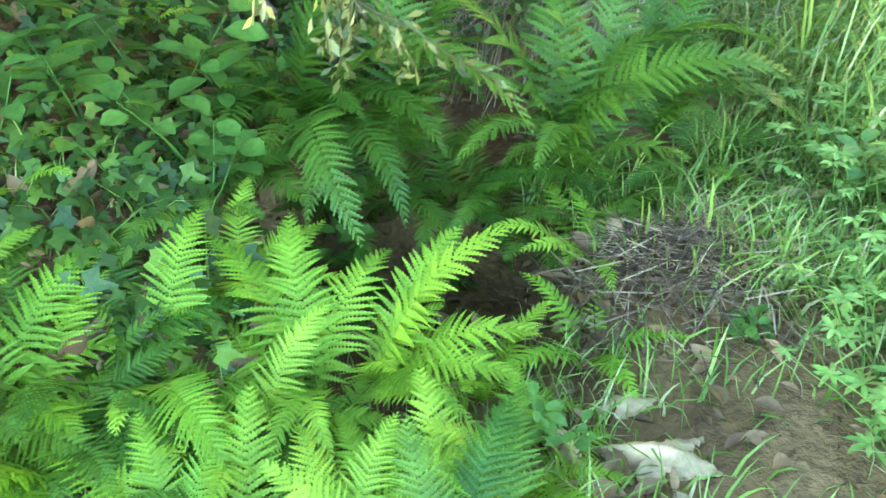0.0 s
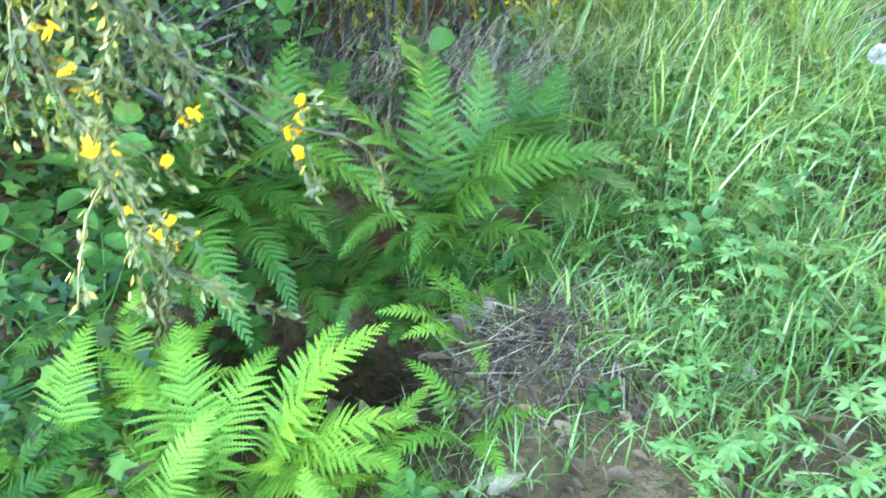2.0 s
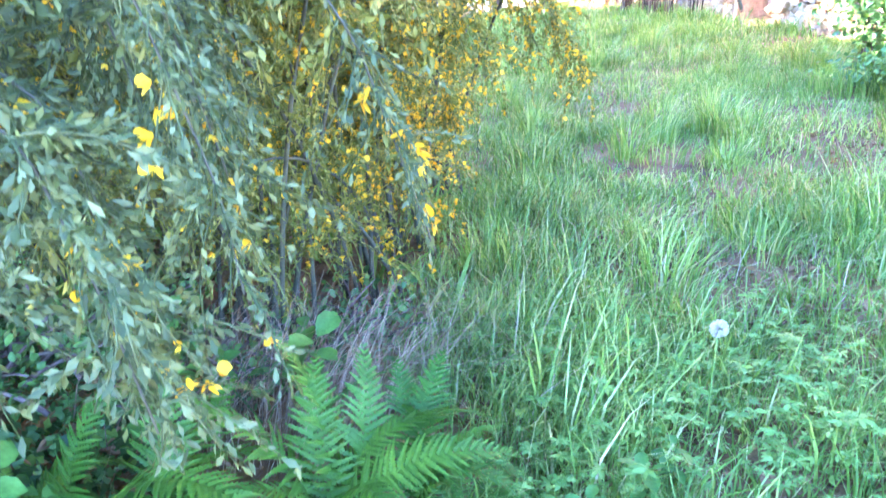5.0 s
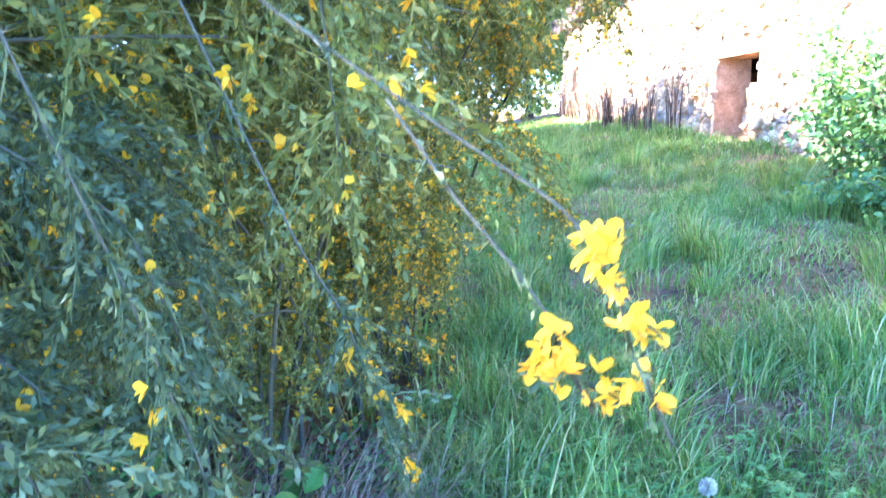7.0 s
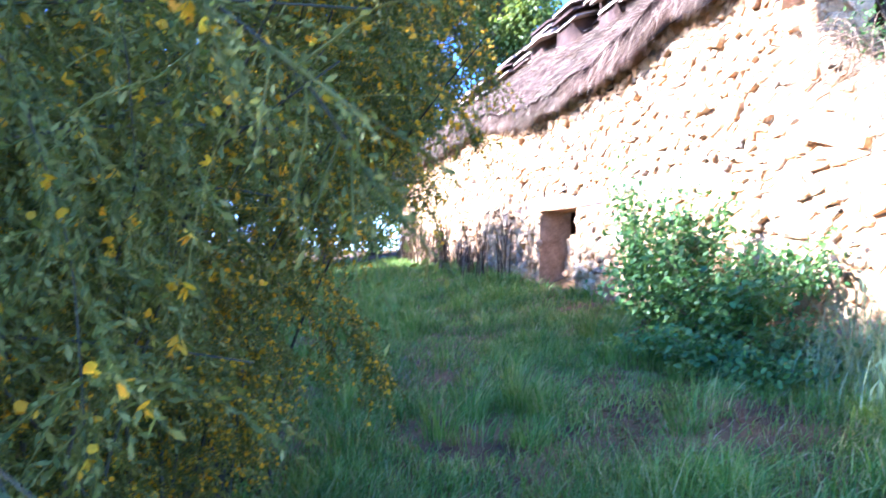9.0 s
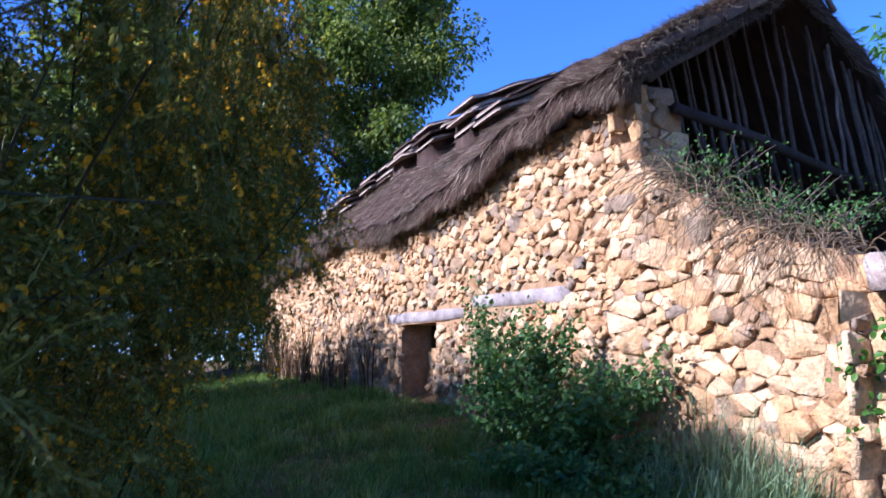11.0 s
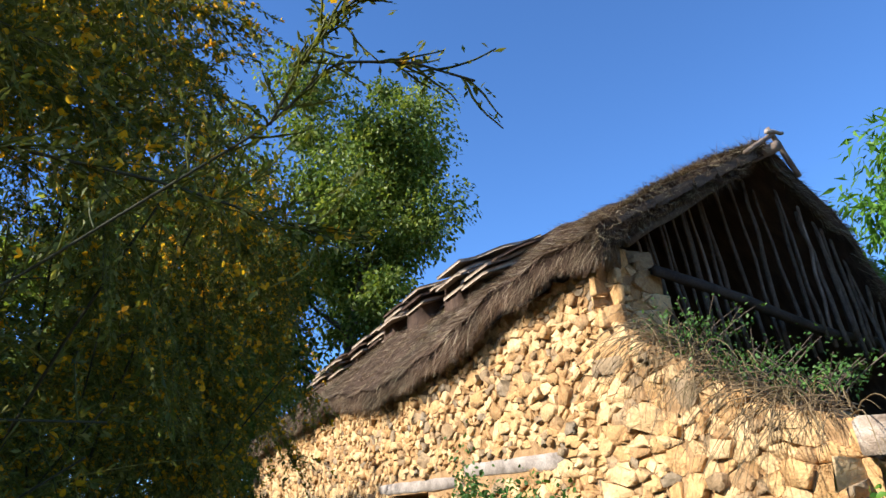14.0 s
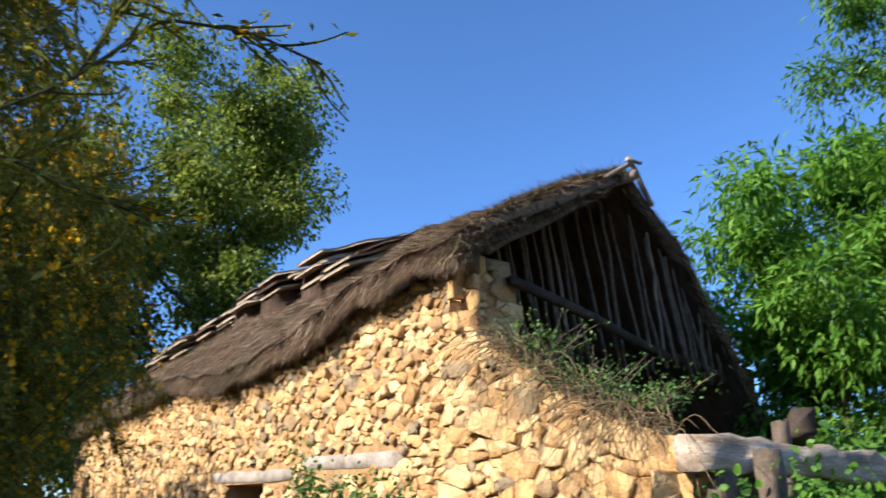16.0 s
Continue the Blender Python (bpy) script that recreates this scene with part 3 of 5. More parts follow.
for i in range(9):
    y = 4.9 + 0.55 * i
    zr, ze = float(along_y(RIDGE, y)), float(along_y(EAVE, y))
    pole("rafter", (RX - 0.05, y, zr - 0.25), (WX + 0.1, y, ze - 0.03), 0.035, 0.045, M_BARK, house)
pole("tie_beam", (5.34, 5.02, 3.92), (8.9, 4.95, 3.32), 0.055, 0.05, M_DARKWOOD, house, "long bare pole across the open gable", 0.04)
pole("ridge_pole", (RX, 4.55, 5.38), (RX, 12, 5.8), 0.06, 0.06, M_POLE, house)
pole("crossed_pole", (RX - 0.40, 4.66, 5.26), (RX + 0.06, 4.6, 5.58), 0.03, 0.025, M_POLE, house, "", 0.008)
pole("crossed_pole", (RX + 0.40, 4.66, 5.14), (RX - 0.03, 4.62, 5.62), 0.035, 0.028, M_POLE, house, "", 0.008)
pole("peg", (RX - 0.10, 4.58, 5.54), (RX + 0.16, 4.58, 5.58), 0.025, 0.02, M_WOOD, house, "", 0.008)
for i in range(11):
    s0 = 0.10 + 0.07 * i
    a, b = roof_point(4.66, s0), roof_point(4.66 + 0.03 * (i % 2), s0 + 0.115)
    bm = bmesh.new()
    w = 0.04 + 0.07 * rng.random()
    q = [a + [0, 0.0, -0.06], b + [0, 0.0, -0.06], b + [0.03, 0.0, -0.06 - w], a + [0.03, 0.0, -0.06 - w * (0.8 + 0.3 * rng.random())]]
    fr = [bm.verts.new(p) for p in q]
    bk = [bm.verts.new(p + [0, 0.03, 0]) for p in q]
    bm.faces.new(fr)
    bm.faces.new(bk[::-1])
    for k in range(4):
        bm.faces.new((fr[k], bk[k], bk[(k + 1) % 4], fr[(k + 1) % 4]))
    under("rake_board", bm_mesh("rake_board", bm, M_BARK), house, "grey split board at the gable edge")


def timber(name, a, b, w, h, parent, label, mat=None, chips=0.012, seg=9):
    """A hand-hewn beam with uneven faces and worn arrises between two points."""
    a, b = np.array(a, float), np.array(b, float)
    d = unit(b - a)
    side = unit(np.cross(d, UP))
    up = np.cross(side, d)
    prof = [(-0.5, -0.38), (-0.4, -0.5), (0.4, -0.5), (0.5, -0.4), (0.5, 0.36), (0.38, 0.5), (-0.36, 0.5), (-0.5, 0.4)]
    V = []
    for i in range(seg):
        c = a + (b - a) * i / (seg - 1)
        k = 1 + rng.normal(0, 0.04)
        for p, q in prof:
            V.append(c + side * p * w * k + up * q * h * k + rng.normal(0, chips, 3) * 0.5)
    F = []
    for i in range(seg - 1):
        for j in range(8):
            k = (j + 1) % 8
            F += [(i * 8 + j, i * 8 + k, i * 8 + 8 + k), (i * 8 + j, i * 8 + 8 + k, i * 8 + 8 + j)]
    e = (seg - 1) * 8
    F += [(0, j + 1, j) for j in range(1, 7)] + [(e, e + j, e + j + 1) for j in range(1, 7)]
    me = mesh_np(name, np.array(V), np.array(F), mat or M_WOOD)
    if parent:
        return under(name, me, parent, label)
    return new(name, me)


for a, b, c, d in LINTELS:
    timber("lintel", (WX + 0.135, a, (c + d) / 2 - 0.02), (WX + 0.135, b, (c + d) / 2 + 0.02), 0.31, d - c, house, "weathered grey timber lintel")


# ---- ferns ----
def frond(length, pairs, a0, a1, width, seed, lobes=12):
    """A fern frond from the origin, arching along +y: a stalk with pairs of toothed leaflets."""
    r = np.random.default_rng(seed)
    n = 40
    t = np.linspace(0, 1, n)
    ang = np.radians(a0 + (a1 - a0) * t ** 1.2)
    step = length / (n - 1)
    P = np.zeros((n, 3))
    for i in range(1, n):
        P[i] = P[i - 1] + step * np.array([0.0, math.cos(ang[i]), math.sin(ang[i])])
    P[:, 0] += 0.03 * length * np.sin(t * 3 + seed)
    parts = [tube(P[::3], np.linspace(0.0035, 0.0008, len(P[::3])), 4)]
    for i in range(pairs):
        s = 0.14 + 0.86 * (i / (pairs - 1)) ** 0.95
        k = s * (n - 1)
        i0 = min(int(k), n - 2)
        c = P[i0] + (P[i0 + 1] - P[i0]) * (k - i0)
        tan = np.array([0.0, math.cos(ang[i0]), math.sin(ang[i0])])
        nor = np.array([0.0, -math.sin(ang[i0]), math.cos(ang[i0])])
        q = (s - 0.14) / 0.86
        ln = width * min(1.0, 0.55 + 1.9 * q) * (1 - q) ** 0.75 + 0.006
        for sd in (-1, 1):
            sweep = math.radians(14 + 38 * q + r.normal(0, 4))
            d = unit(np.array([sd * math.cos(sweep), 0, 0]) + tan * math.sin(sweep) + nor * (0.12 + r.normal(0, 0.08)))
            wv = unit(tan - d * (tan @ d))
            nv = np.cross(d, wv) * sd
            hw = min(0.16 * ln + 0.0015, 0.5 * 0.86 * length / pairs * 1.08)
            m = max(3, int(lobes * (ln / width) + 2))
            V, F = [], []
            for j in range(m):
                u0, u1 = j / m, (j + 1) / m
                w0, w1 = hw * (1 - u0 ** 1.7) + 0.0006, hw * (1 - u1 ** 1.7) + 0.0004
                k = 0.9 + 0.2 * r.random()
                o = len(V)
                for sg in (1, -1):
                    for u, w in ((u0, 0), (u1, 0), (u1, 0.48 * w1), (u0 + 0.80 / m, w0 * k), (u0 + 0.08 / m, 0.55 * w0)):
                        V.append(c + d * ln * u + wv * w * sg + nv * (0.25 * w) - UP * (0.22 * ln * u * u))
                F += [(o, o + 1, o + 2), (o, o + 2, o + 3), (o, o + 3, o + 4), (o + 5, o + 7, o + 6), (o + 5, o + 8, o + 7), (o + 5, o + 9, o + 8)]
            parts.append((np.array(V), np.array(F)))
    V, F = joined(parts)
    return V, F


FRONDS = {}
for key, args in {"long": (0.62, 28, 68, -38, 0.13, 1), "tall": (0.50, 24, 64, 5, 0.15, 2), "low": (0.46, 23, 44, -22, 0.14, 3), "arch": (0.66, 30, 60, -62, 0.125, 4), "small": (0.28, 16, 58, -10, 0.07, 5)}.items():
    V, F = frond(*args)
    FRONDS[key] = (mesh_np("frond", V, F, M_FERN), mesh_np("frond", V, F, M_FERN_SHADE))


def fern(x, y, fronds, label, dark=0, lift=0.0):
    """A fern crown; each frond: kind, direction in degrees, extra tilt, scale."""
    f = thing("fern", (x, y, float(height(x, y)) - 0.01 + lift), label, "fern", "ferns in the hollow")
    for kind, az, tilt, k in fronds:
        ob = new("frond", FRONDS[kind][dark])
        ob.parent = f
        ob.matrix_basis = pose(0.012 * math.cos(radians(az)), 0.012 * math.sin(radians(az)), 0, tilt, rng.normal(0, 6), az - 90) @ Matrix.Scale(k, 4)
    return f


BRIGHT = "bright green fern with arching toothed fronds"
SHADED = "fern in shade-toned green drooping over the dark hollow"


def crown(kinds, n, start=0, spread=360, k=1.0, tilt=0):
    return [(kinds[i % len(kinds)], start + spread * i / n + rng.normal(0, 9), tilt + rng.normal(0, 6), k * (0.85 + 0.3 * rng.random())) for i in range(n)]


CHORD = {key: np.array([tuple(v.co) for v in pair[0].vertices]) for key, pair in FRONDS.items()}
CHORD = {key: co[np.argmax(np.linalg.norm(co, axis=1))] for key, co in CHORD.items()}


def frame_of(along, up):
    a = unit(along)
    u = unit(np.asarray(up) - a * (np.asarray(up) @ a))
    return np.stack([a, u, np.cross(a, u)], -1)


def reaching_fern(x, y, lift, fronds, label, dark=0):
    """A fern whose fronds reach from its crown to given tips; each: kind, tip, roll in degrees."""
    base = np.array([x, y, float(height(x, y)) - 0.01 + lift])
    f = thing("fern", base, label, "fern", "ferns in the hollow")
    for kind, tip, roll in fronds:
        d = np.array(tip) - base
        c = CHORD[kind]
        R = frame_of(d, UP + 0.02 * d) @ frame_of(c, (0, -c[2], c[1])).T
        ob = new("frond", FRONDS[kind][dark])
        ob.parent = f
        k = np.linalg.norm(d) / np.linalg.norm(c)
        ob.matrix_basis = Matrix.Rotation(radians(roll), 4, Vector(d)) @ Matrix([list(q) for q in R]).to_4x4() @ Matrix.Scale(k, 4)
    return f


# the sunlit ferns at the near rim
reaching_fern(-0.33, 0.80, 0.03, [("tall", (-0.56, 0.96, 0.02), 12), ("tall", (-0.44, 1.04, 0.03), -8), ("low", (-0.60, 0.86, -0.09), 10), ("arch", (-0.33, 0.60, -0.11), 0), ("long", (-0.24, 0.63, -0.09), 10),
                                  ("low", (-0.50, 0.70, -0.12), -10), ("low", (-0.26, 1.04, -0.02), 0), ("small", (-0.38, 0.98, -0.10), 0)], BRIGHT)
reaching_fern(-0.25, 0.84, 0.02, [("tall", (-0.04, 0.99, 0.09), -14), ("tall", (-0.14, 1.06, 0.03), 6), ("low", (0.00, 0.80, -0.06), 0), ("low", (0.02, 0.90, -0.05), -6), ("long", (-0.06, 0.72, -0.08), 8),
                                  ("tall", (-0.18, 0.72, 0.00), 0), ("low", (-0.14, 0.92, -0.03), 0)], BRIGHT)
reaching_fern(-0.20, 0.52, 0.04, [("low", (-0.04, 0.66, -0.05), -8), ("tall", (-0.16, 0.68, -0.03), 0), ("low", (-0.02, 0.58, -0.10), 0), ("low", (-0.30, 0.66, -0.06), 12), ("low", (-0.24, 0.40, -0.05), 0), ("low", (-0.06, 0.46, -0.08), 0)], BRIGHT)
reaching_fern(-0.42, 0.50, 0.05, [("long", (-0.72, 0.57, -0.14), 14), ("tall", (-0.52, 0.63, -0.05), 6), ("low", (-0.38, 0.66, -0.07), 0), ("low", (-0.62, 0.68, -0.12), 8), ("low", (-0.50, 0.38, -0.08), 0), ("low", (-0.30, 0.44, -0.06), 0)], BRIGHT)
# these two use the darker green that stands for shade
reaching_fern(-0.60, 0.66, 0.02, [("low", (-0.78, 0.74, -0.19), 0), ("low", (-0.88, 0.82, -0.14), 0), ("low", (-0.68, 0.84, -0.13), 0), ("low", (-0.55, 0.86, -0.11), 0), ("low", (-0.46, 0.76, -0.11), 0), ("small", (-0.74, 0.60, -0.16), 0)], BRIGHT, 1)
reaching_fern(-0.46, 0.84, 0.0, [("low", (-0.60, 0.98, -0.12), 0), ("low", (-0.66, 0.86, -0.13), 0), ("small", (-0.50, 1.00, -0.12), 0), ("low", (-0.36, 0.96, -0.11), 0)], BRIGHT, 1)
for x, y, n, k in [(-0.78, 0.62, 7, 0.6), (-0.07, 0.58, 6, 0.45), (-0.90, 0.50, 7, 0.6), (-0.64, 0.42, 7, 0.6), (-0.34, 0.36, 7, 0.5), (-0.08, 0.36, 6, 0.45), (-1.00, 0.72, 6, 0.6)]:
    fern(x, y, crown(("low", "tall"), n, rng.uniform(0, 90), k=k), BRIGHT)
fr = np.random.default_rng(19)
for k in range(30):
    x, y = fr.uniform(-1.05, 0.02), fr.uniform(0.36, 0.92)
    if y > 0.62 and (x > -0.5 or y > 0.78):
        y -= 0.28
    fern(x, y, [(("low", "tall", "small")[i % 3], fr.uniform(0, 360), fr.normal(0, 8), 0.42 + 0.2 * fr.random()) for i in range(7)], BRIGHT, k % 2)
for x, y, k in [(-0.06, 0.86, 0.42), (0.02, 0.70, 0.36), (-0.16, 0.62, 0.4), (-0.40, 0.70, 0.45), (-0.52, 0.95, 0.4), (-0.28, 0.72, 0.4), (0.02, 0.56, 0.36)]:
    fern(x, y, crown(("low", "tall"), 7, fr.uniform(0, 90), k=k), BRIGHT, 0)
# small filler ferns in the shade-toned green, added to darken the hollow
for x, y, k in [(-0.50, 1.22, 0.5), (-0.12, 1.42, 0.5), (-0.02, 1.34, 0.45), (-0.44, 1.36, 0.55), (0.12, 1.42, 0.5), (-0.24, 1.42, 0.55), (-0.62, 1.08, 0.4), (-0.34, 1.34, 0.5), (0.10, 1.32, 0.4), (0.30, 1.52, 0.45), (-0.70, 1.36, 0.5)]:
    fern(x, y, crown(("low", "arch", "tall"), 8, fr.uniform(0, 90), k=k), SHADED, 1)
# the large fern on the far rim and those drooping over the dark hollow, in the shade-toned green
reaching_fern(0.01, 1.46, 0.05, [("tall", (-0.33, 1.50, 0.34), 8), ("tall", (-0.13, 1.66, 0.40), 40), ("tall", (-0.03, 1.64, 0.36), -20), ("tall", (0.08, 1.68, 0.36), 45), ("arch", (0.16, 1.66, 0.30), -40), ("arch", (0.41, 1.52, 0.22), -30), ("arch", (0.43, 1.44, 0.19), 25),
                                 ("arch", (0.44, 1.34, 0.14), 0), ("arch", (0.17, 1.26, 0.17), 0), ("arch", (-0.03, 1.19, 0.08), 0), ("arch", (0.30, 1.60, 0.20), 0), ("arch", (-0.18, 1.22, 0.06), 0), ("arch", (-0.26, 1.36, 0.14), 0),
                                 ("low", (0.26, 1.34, 0.05), 0), ("long", (-0.10, 1.30, 0.02), 0)], SHADED, 1)
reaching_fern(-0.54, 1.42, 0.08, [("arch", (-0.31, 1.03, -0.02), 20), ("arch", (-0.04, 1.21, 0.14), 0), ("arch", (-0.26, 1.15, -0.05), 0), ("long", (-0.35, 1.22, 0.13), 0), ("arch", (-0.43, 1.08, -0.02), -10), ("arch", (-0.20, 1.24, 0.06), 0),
                                  ("tall", (-0.62, 1.20, 0.18), 0), ("tall", (-0.46, 1.52, 0.36), 0), ("low", (-0.72, 1.34, 0.20), 0), ("arch", (-0.55, 1.10, 0.00), 0)], SHADED, 1)
reaching_fern(-0.36, 1.50, 0.06, [("arch", (-0.14, 1.28, 0.16), 0), ("long", (-0.30, 1.26, 0.12), 0), ("tall", (-0.34, 1.62, 0.38), 0), ("arch", (-0.08, 1.44, 0.20), 0), ("tall", (-0.22, 1.66, 0.30), 0), ("arch", (-0.44, 1.24, 0.10), 0), ("long", (-0.20, 1.40, 0.12), 0)], SHADED, 1)
reaching_fern(0.20, 1.56, 0.03, [("arch", (0.46, 1.46, 0.10), 0), ("tall", (0.28, 1.74, 0.32), 0), ("long", (0.42, 1.62, 0.16), 0), ("arch", (0.30, 1.36, 0.10), 0), ("tall", (0.16, 1.78, 0.28), 0)], SHADED, 1)
fern(-0.62, 1.22, crown(("low", "small"), 7, 170, 260, 0.55), SHADED, 1)
fern(-0.72, 1.5, crown(("low", "arch"), 6, 180, 260, 0.6), SHADED, 1)
for x, y in [(0.10, 1.20), (-0.50, 1.04), (0.10, 0.98), (-0.88, 0.92), (0.06, 1.26), (-0.95, 1.5)]:
    fern(x, y, crown(("small",), 5, rng.uniform(0, 90), k=0.6), "small young green fern", 0)


# ---- grass, herbs, litter ----
def ground_at(x, y):
    return np.stack([x, y, height(x, y)], -1)


def grass_patch(n, x0, x1, y0, y1, h0, h1, w, keep, seed):
    r = np.random.default_rng(seed)
    x, y = r.uniform(x0, x1, n), r.uniform(y0, y1, n)
    k = r.random(n) < keep(x, y)
    x, y = x[k], y[k]
    clump = np.sin(3.1 * x + 1.3 * y) * np.sin(2.3 * y - x) + 0.6 * np.sin(8.3 * x - 2.1 * y) * np.sin(6.7 * y + 3 * x)
    thin = r.random(len(x)) < 0.72 + 0.45 * clump
    x, y, clump = x[thin], y[thin], clump[thin]
    m = len(x)
    open_ground = smooth(0.75, 0.40, np.hypot(x - 0.22, y - 0.95))
    broad = np.sin(1.3 * x + 0.7 * y + 1) * np.sin(1.1 * y - 0.5 * x)
    h = r.uniform(h0, h1, m) * (0.80 + 0.35 * clump + 0.25 * broad) * (1 - 0.5 * open_ground)
    return blades(ground_at(x, y), np.maximum(h, 0.05), w * (0.6 + 0.8 * r.random(m)), r.uniform(0, 6.28, m), 0.2 + 1.0 * r.random(m))


def near_keep(x, y):
    bare = np.exp(-((x - 0.26) / 0.22) ** 2 - ((y - 1.11) / 0.19) ** 2) + np.exp(-((x - 0.36) / 0.22) ** 2 - ((y - 0.76) / 0.19) ** 2)
    edge = smooth(0.22, 0.62, x - 0.10 * np.sin(5 * y) + 0.10 * (y - 1))
    return np.clip(edge * (1 - 1.15 * bare), 0, 1) * np.where(y < 0.5, 0.5, 1)


def far_keep(x, y):
    worn = np.exp(-((x - 2.75 - 0.12 * (y - 4)) / 0.55) ** 2 - ((y - 4.0) / 1.3) ** 2)
    patch = smooth(0.42, 0.75, np.sin(2.3 * x + 0.9 * y) * np.sin(1.7 * y - 1.1 * x + 2)) * (y < 8)
    return (x < 4.7) * smooth(-0.3, 0.6, x - 0.02 * y) * (1 - 0.85 * np.maximum(worn, 0.9 * patch))


V, F = joined([grass_patch(40000, -0.1, 2.6, 0.4, 3.2, 0.06, 0.24, 0.0055, near_keep, 1),
               grass_patch(3600, 0.55, 2.6, 0.7, 3.2, 0.25, 0.50, 0.006, near_keep, 2),
               grass_patch(900, 0.06, 0.75, 0.55, 1.30, 0.05, 0.20, 0.005, lambda x, y: np.where((np.abs(x - 0.36) < 0.13) & (np.abs(y - 0.78) < 0.09), 0.15, 0.8), 13),
               grass_patch(2600, 0.30, 0.9, 1.05, 1.6, 0.08, 0.24, 0.005, lambda x, y: np.full(len(x), 0.9), 14),
               grass_patch(1500, -1.0, 0.15, 0.45, 1.0, 0.05, 0.16, 0.004, lambda x, y: np.full(len(x), 0.9), 15),
               grass_patch(300, -0.08, 0.34, 1.16, 1.45, 0.15, 0.36, 0.006, lambda x, y: np.full(len(x), 0.9), 12)])
tagged(new("near_grass", mesh_np("near_grass", V, F, M_GRASS)), "lush green meadow grass beside the hollow", "grass", kind="stuff")
tufts = []
tr = np.random.default_rng(17)
for k in range(110):
    cx, cy = tr.uniform(0.5, 4.5), tr.uniform(2.0, 11.0)
    m = int(tr.integers(50, 130))
    a, q = tr.uniform(0, 6.28, m), tr.uniform(0.06, 0.22) * np.sqrt(tr.random(m))
    tufts.append(blades(ground_at(cx + q * np.cos(a), cy + q * np.sin(a)), tr.uniform(0.14, 0.42) * (0.6 + 0.5 * tr.random(m)), np.full(m, 0.007), a + tr.normal(0, 0.5, m), 0.2 + 0.7 * tr.random(m)))
V, F = joined(tufts)
tagged(new("grass_tufts", mesh_np("grass_tufts", V, F, M_GRASS)), "taller tufts of green grass standing in the meadow", "grass", kind="stuff")
n = 5200
x, y = rng.uniform(0.6, 4.5, n), rng.uniform(2.2, 10.0, n)
k = np.sin(1.9 * x + 2.0) * np.sin(1.6 * y + 0.7 * x) > rng.uniform(-0.3, 0.8, n)
x, y = x[k], y[k]
n = len(x)
V, F = blades(ground_at(x, y), rng.uniform(0.08, 0.26, n), 0.003 + 0.003 * rng.random(n), rng.uniform(0, 6.28, n), 0.6 + 1.0 * rng.random(n))
tagged(new("meadow_straw", mesh_np("meadow_straw", V, F, M_STRAW)), "dry bent straw lying among the meadow grass", "dry grass", kind="stuff")
V, F = joined([grass_patch(90000, 0.0, 4.8, 3.0, 8.0, 0.04, 0.17, 0.007, far_keep, 3), grass_patch(60000, 0.0, 4.75, 8.0, 19.0, 0.09, 0.28, 0.013, far_keep, 4),
               grass_patch(18000, 2.4, 4.8, 0.3, 3.2, 0.1, 0.32, 0.009, far_keep, 5), grass_patch(24000, -7.0, 0.4, 2.6, 22.0, 0.15, 0.4, 0.02, lambda x, y: np.full(len(x), 0.8), 6), grass_patch(16000, -7.0, 7.0, -6.0, 0.3, 0.1, 0.25, 0.016, lambda x, y: (np.hypot(x, y) > 0.6) * 0.9, 7)])
tagged(new("meadow_grass", mesh_np("meadow_grass", V, F, M_GRASS)), "green meadow grass sloping up to the barn", "grass", kind="stuff")

# cut-leaved herbs at the meadow's edge, as low plants of finger-shaped leaves
def herb(x, y, seed):
    r = np.random.default_rng(seed)
    base = np.array([x, y, float(height(x, y))])
    h = thing("meadow_herb", base, "pale green cut-leaved meadow herb in the grass", "herb", "meadow herbs")
    stems, leaves = [], []
    for k in range(9):
        az = r.uniform(0, 6.28)
        d = np.array([math.cos(az) * 0.6, math.sin(az) * 0.6, 0.8])
        L = bend_line(base, d, r.uniform(0.06, 0.22), (0, 0, -0.4), 5, 0.5)
        stems.append(tube(L, np.linspace(0.0016, 0.0008, 6), 3))
        m = 7
        a = np.linspace(-2.2, 2.2, m) + az
        dirs = np.stack([np.cos(a), np.sin(a), np.full(m, 0.15)], -1)
        leaves.append(scatter(*LANCE, np.repeat(L[-1:], m, 0), dirs, np.tile(UP, (m, 1)) + r.normal(0, 0.35, (m, 3)), (0.020 + 0.014 * r.random(m)) * (0.6 + 0.8 * r.random())))
    under("stem_cluster", mesh_np("stem_cluster", *joined(stems), M_HERB), h, "", "stuff")
    under("foliage", mesh_np("foliage", *joined(leaves), M_HERB), h, "", "stuff")


hr = np.random.default_rng(11)
for k in range(104):
    x = hr.uniform(0.45, 1.5)
    y = hr.uniform(0.7, 2.4)
    herb(x, y, 100 + k)


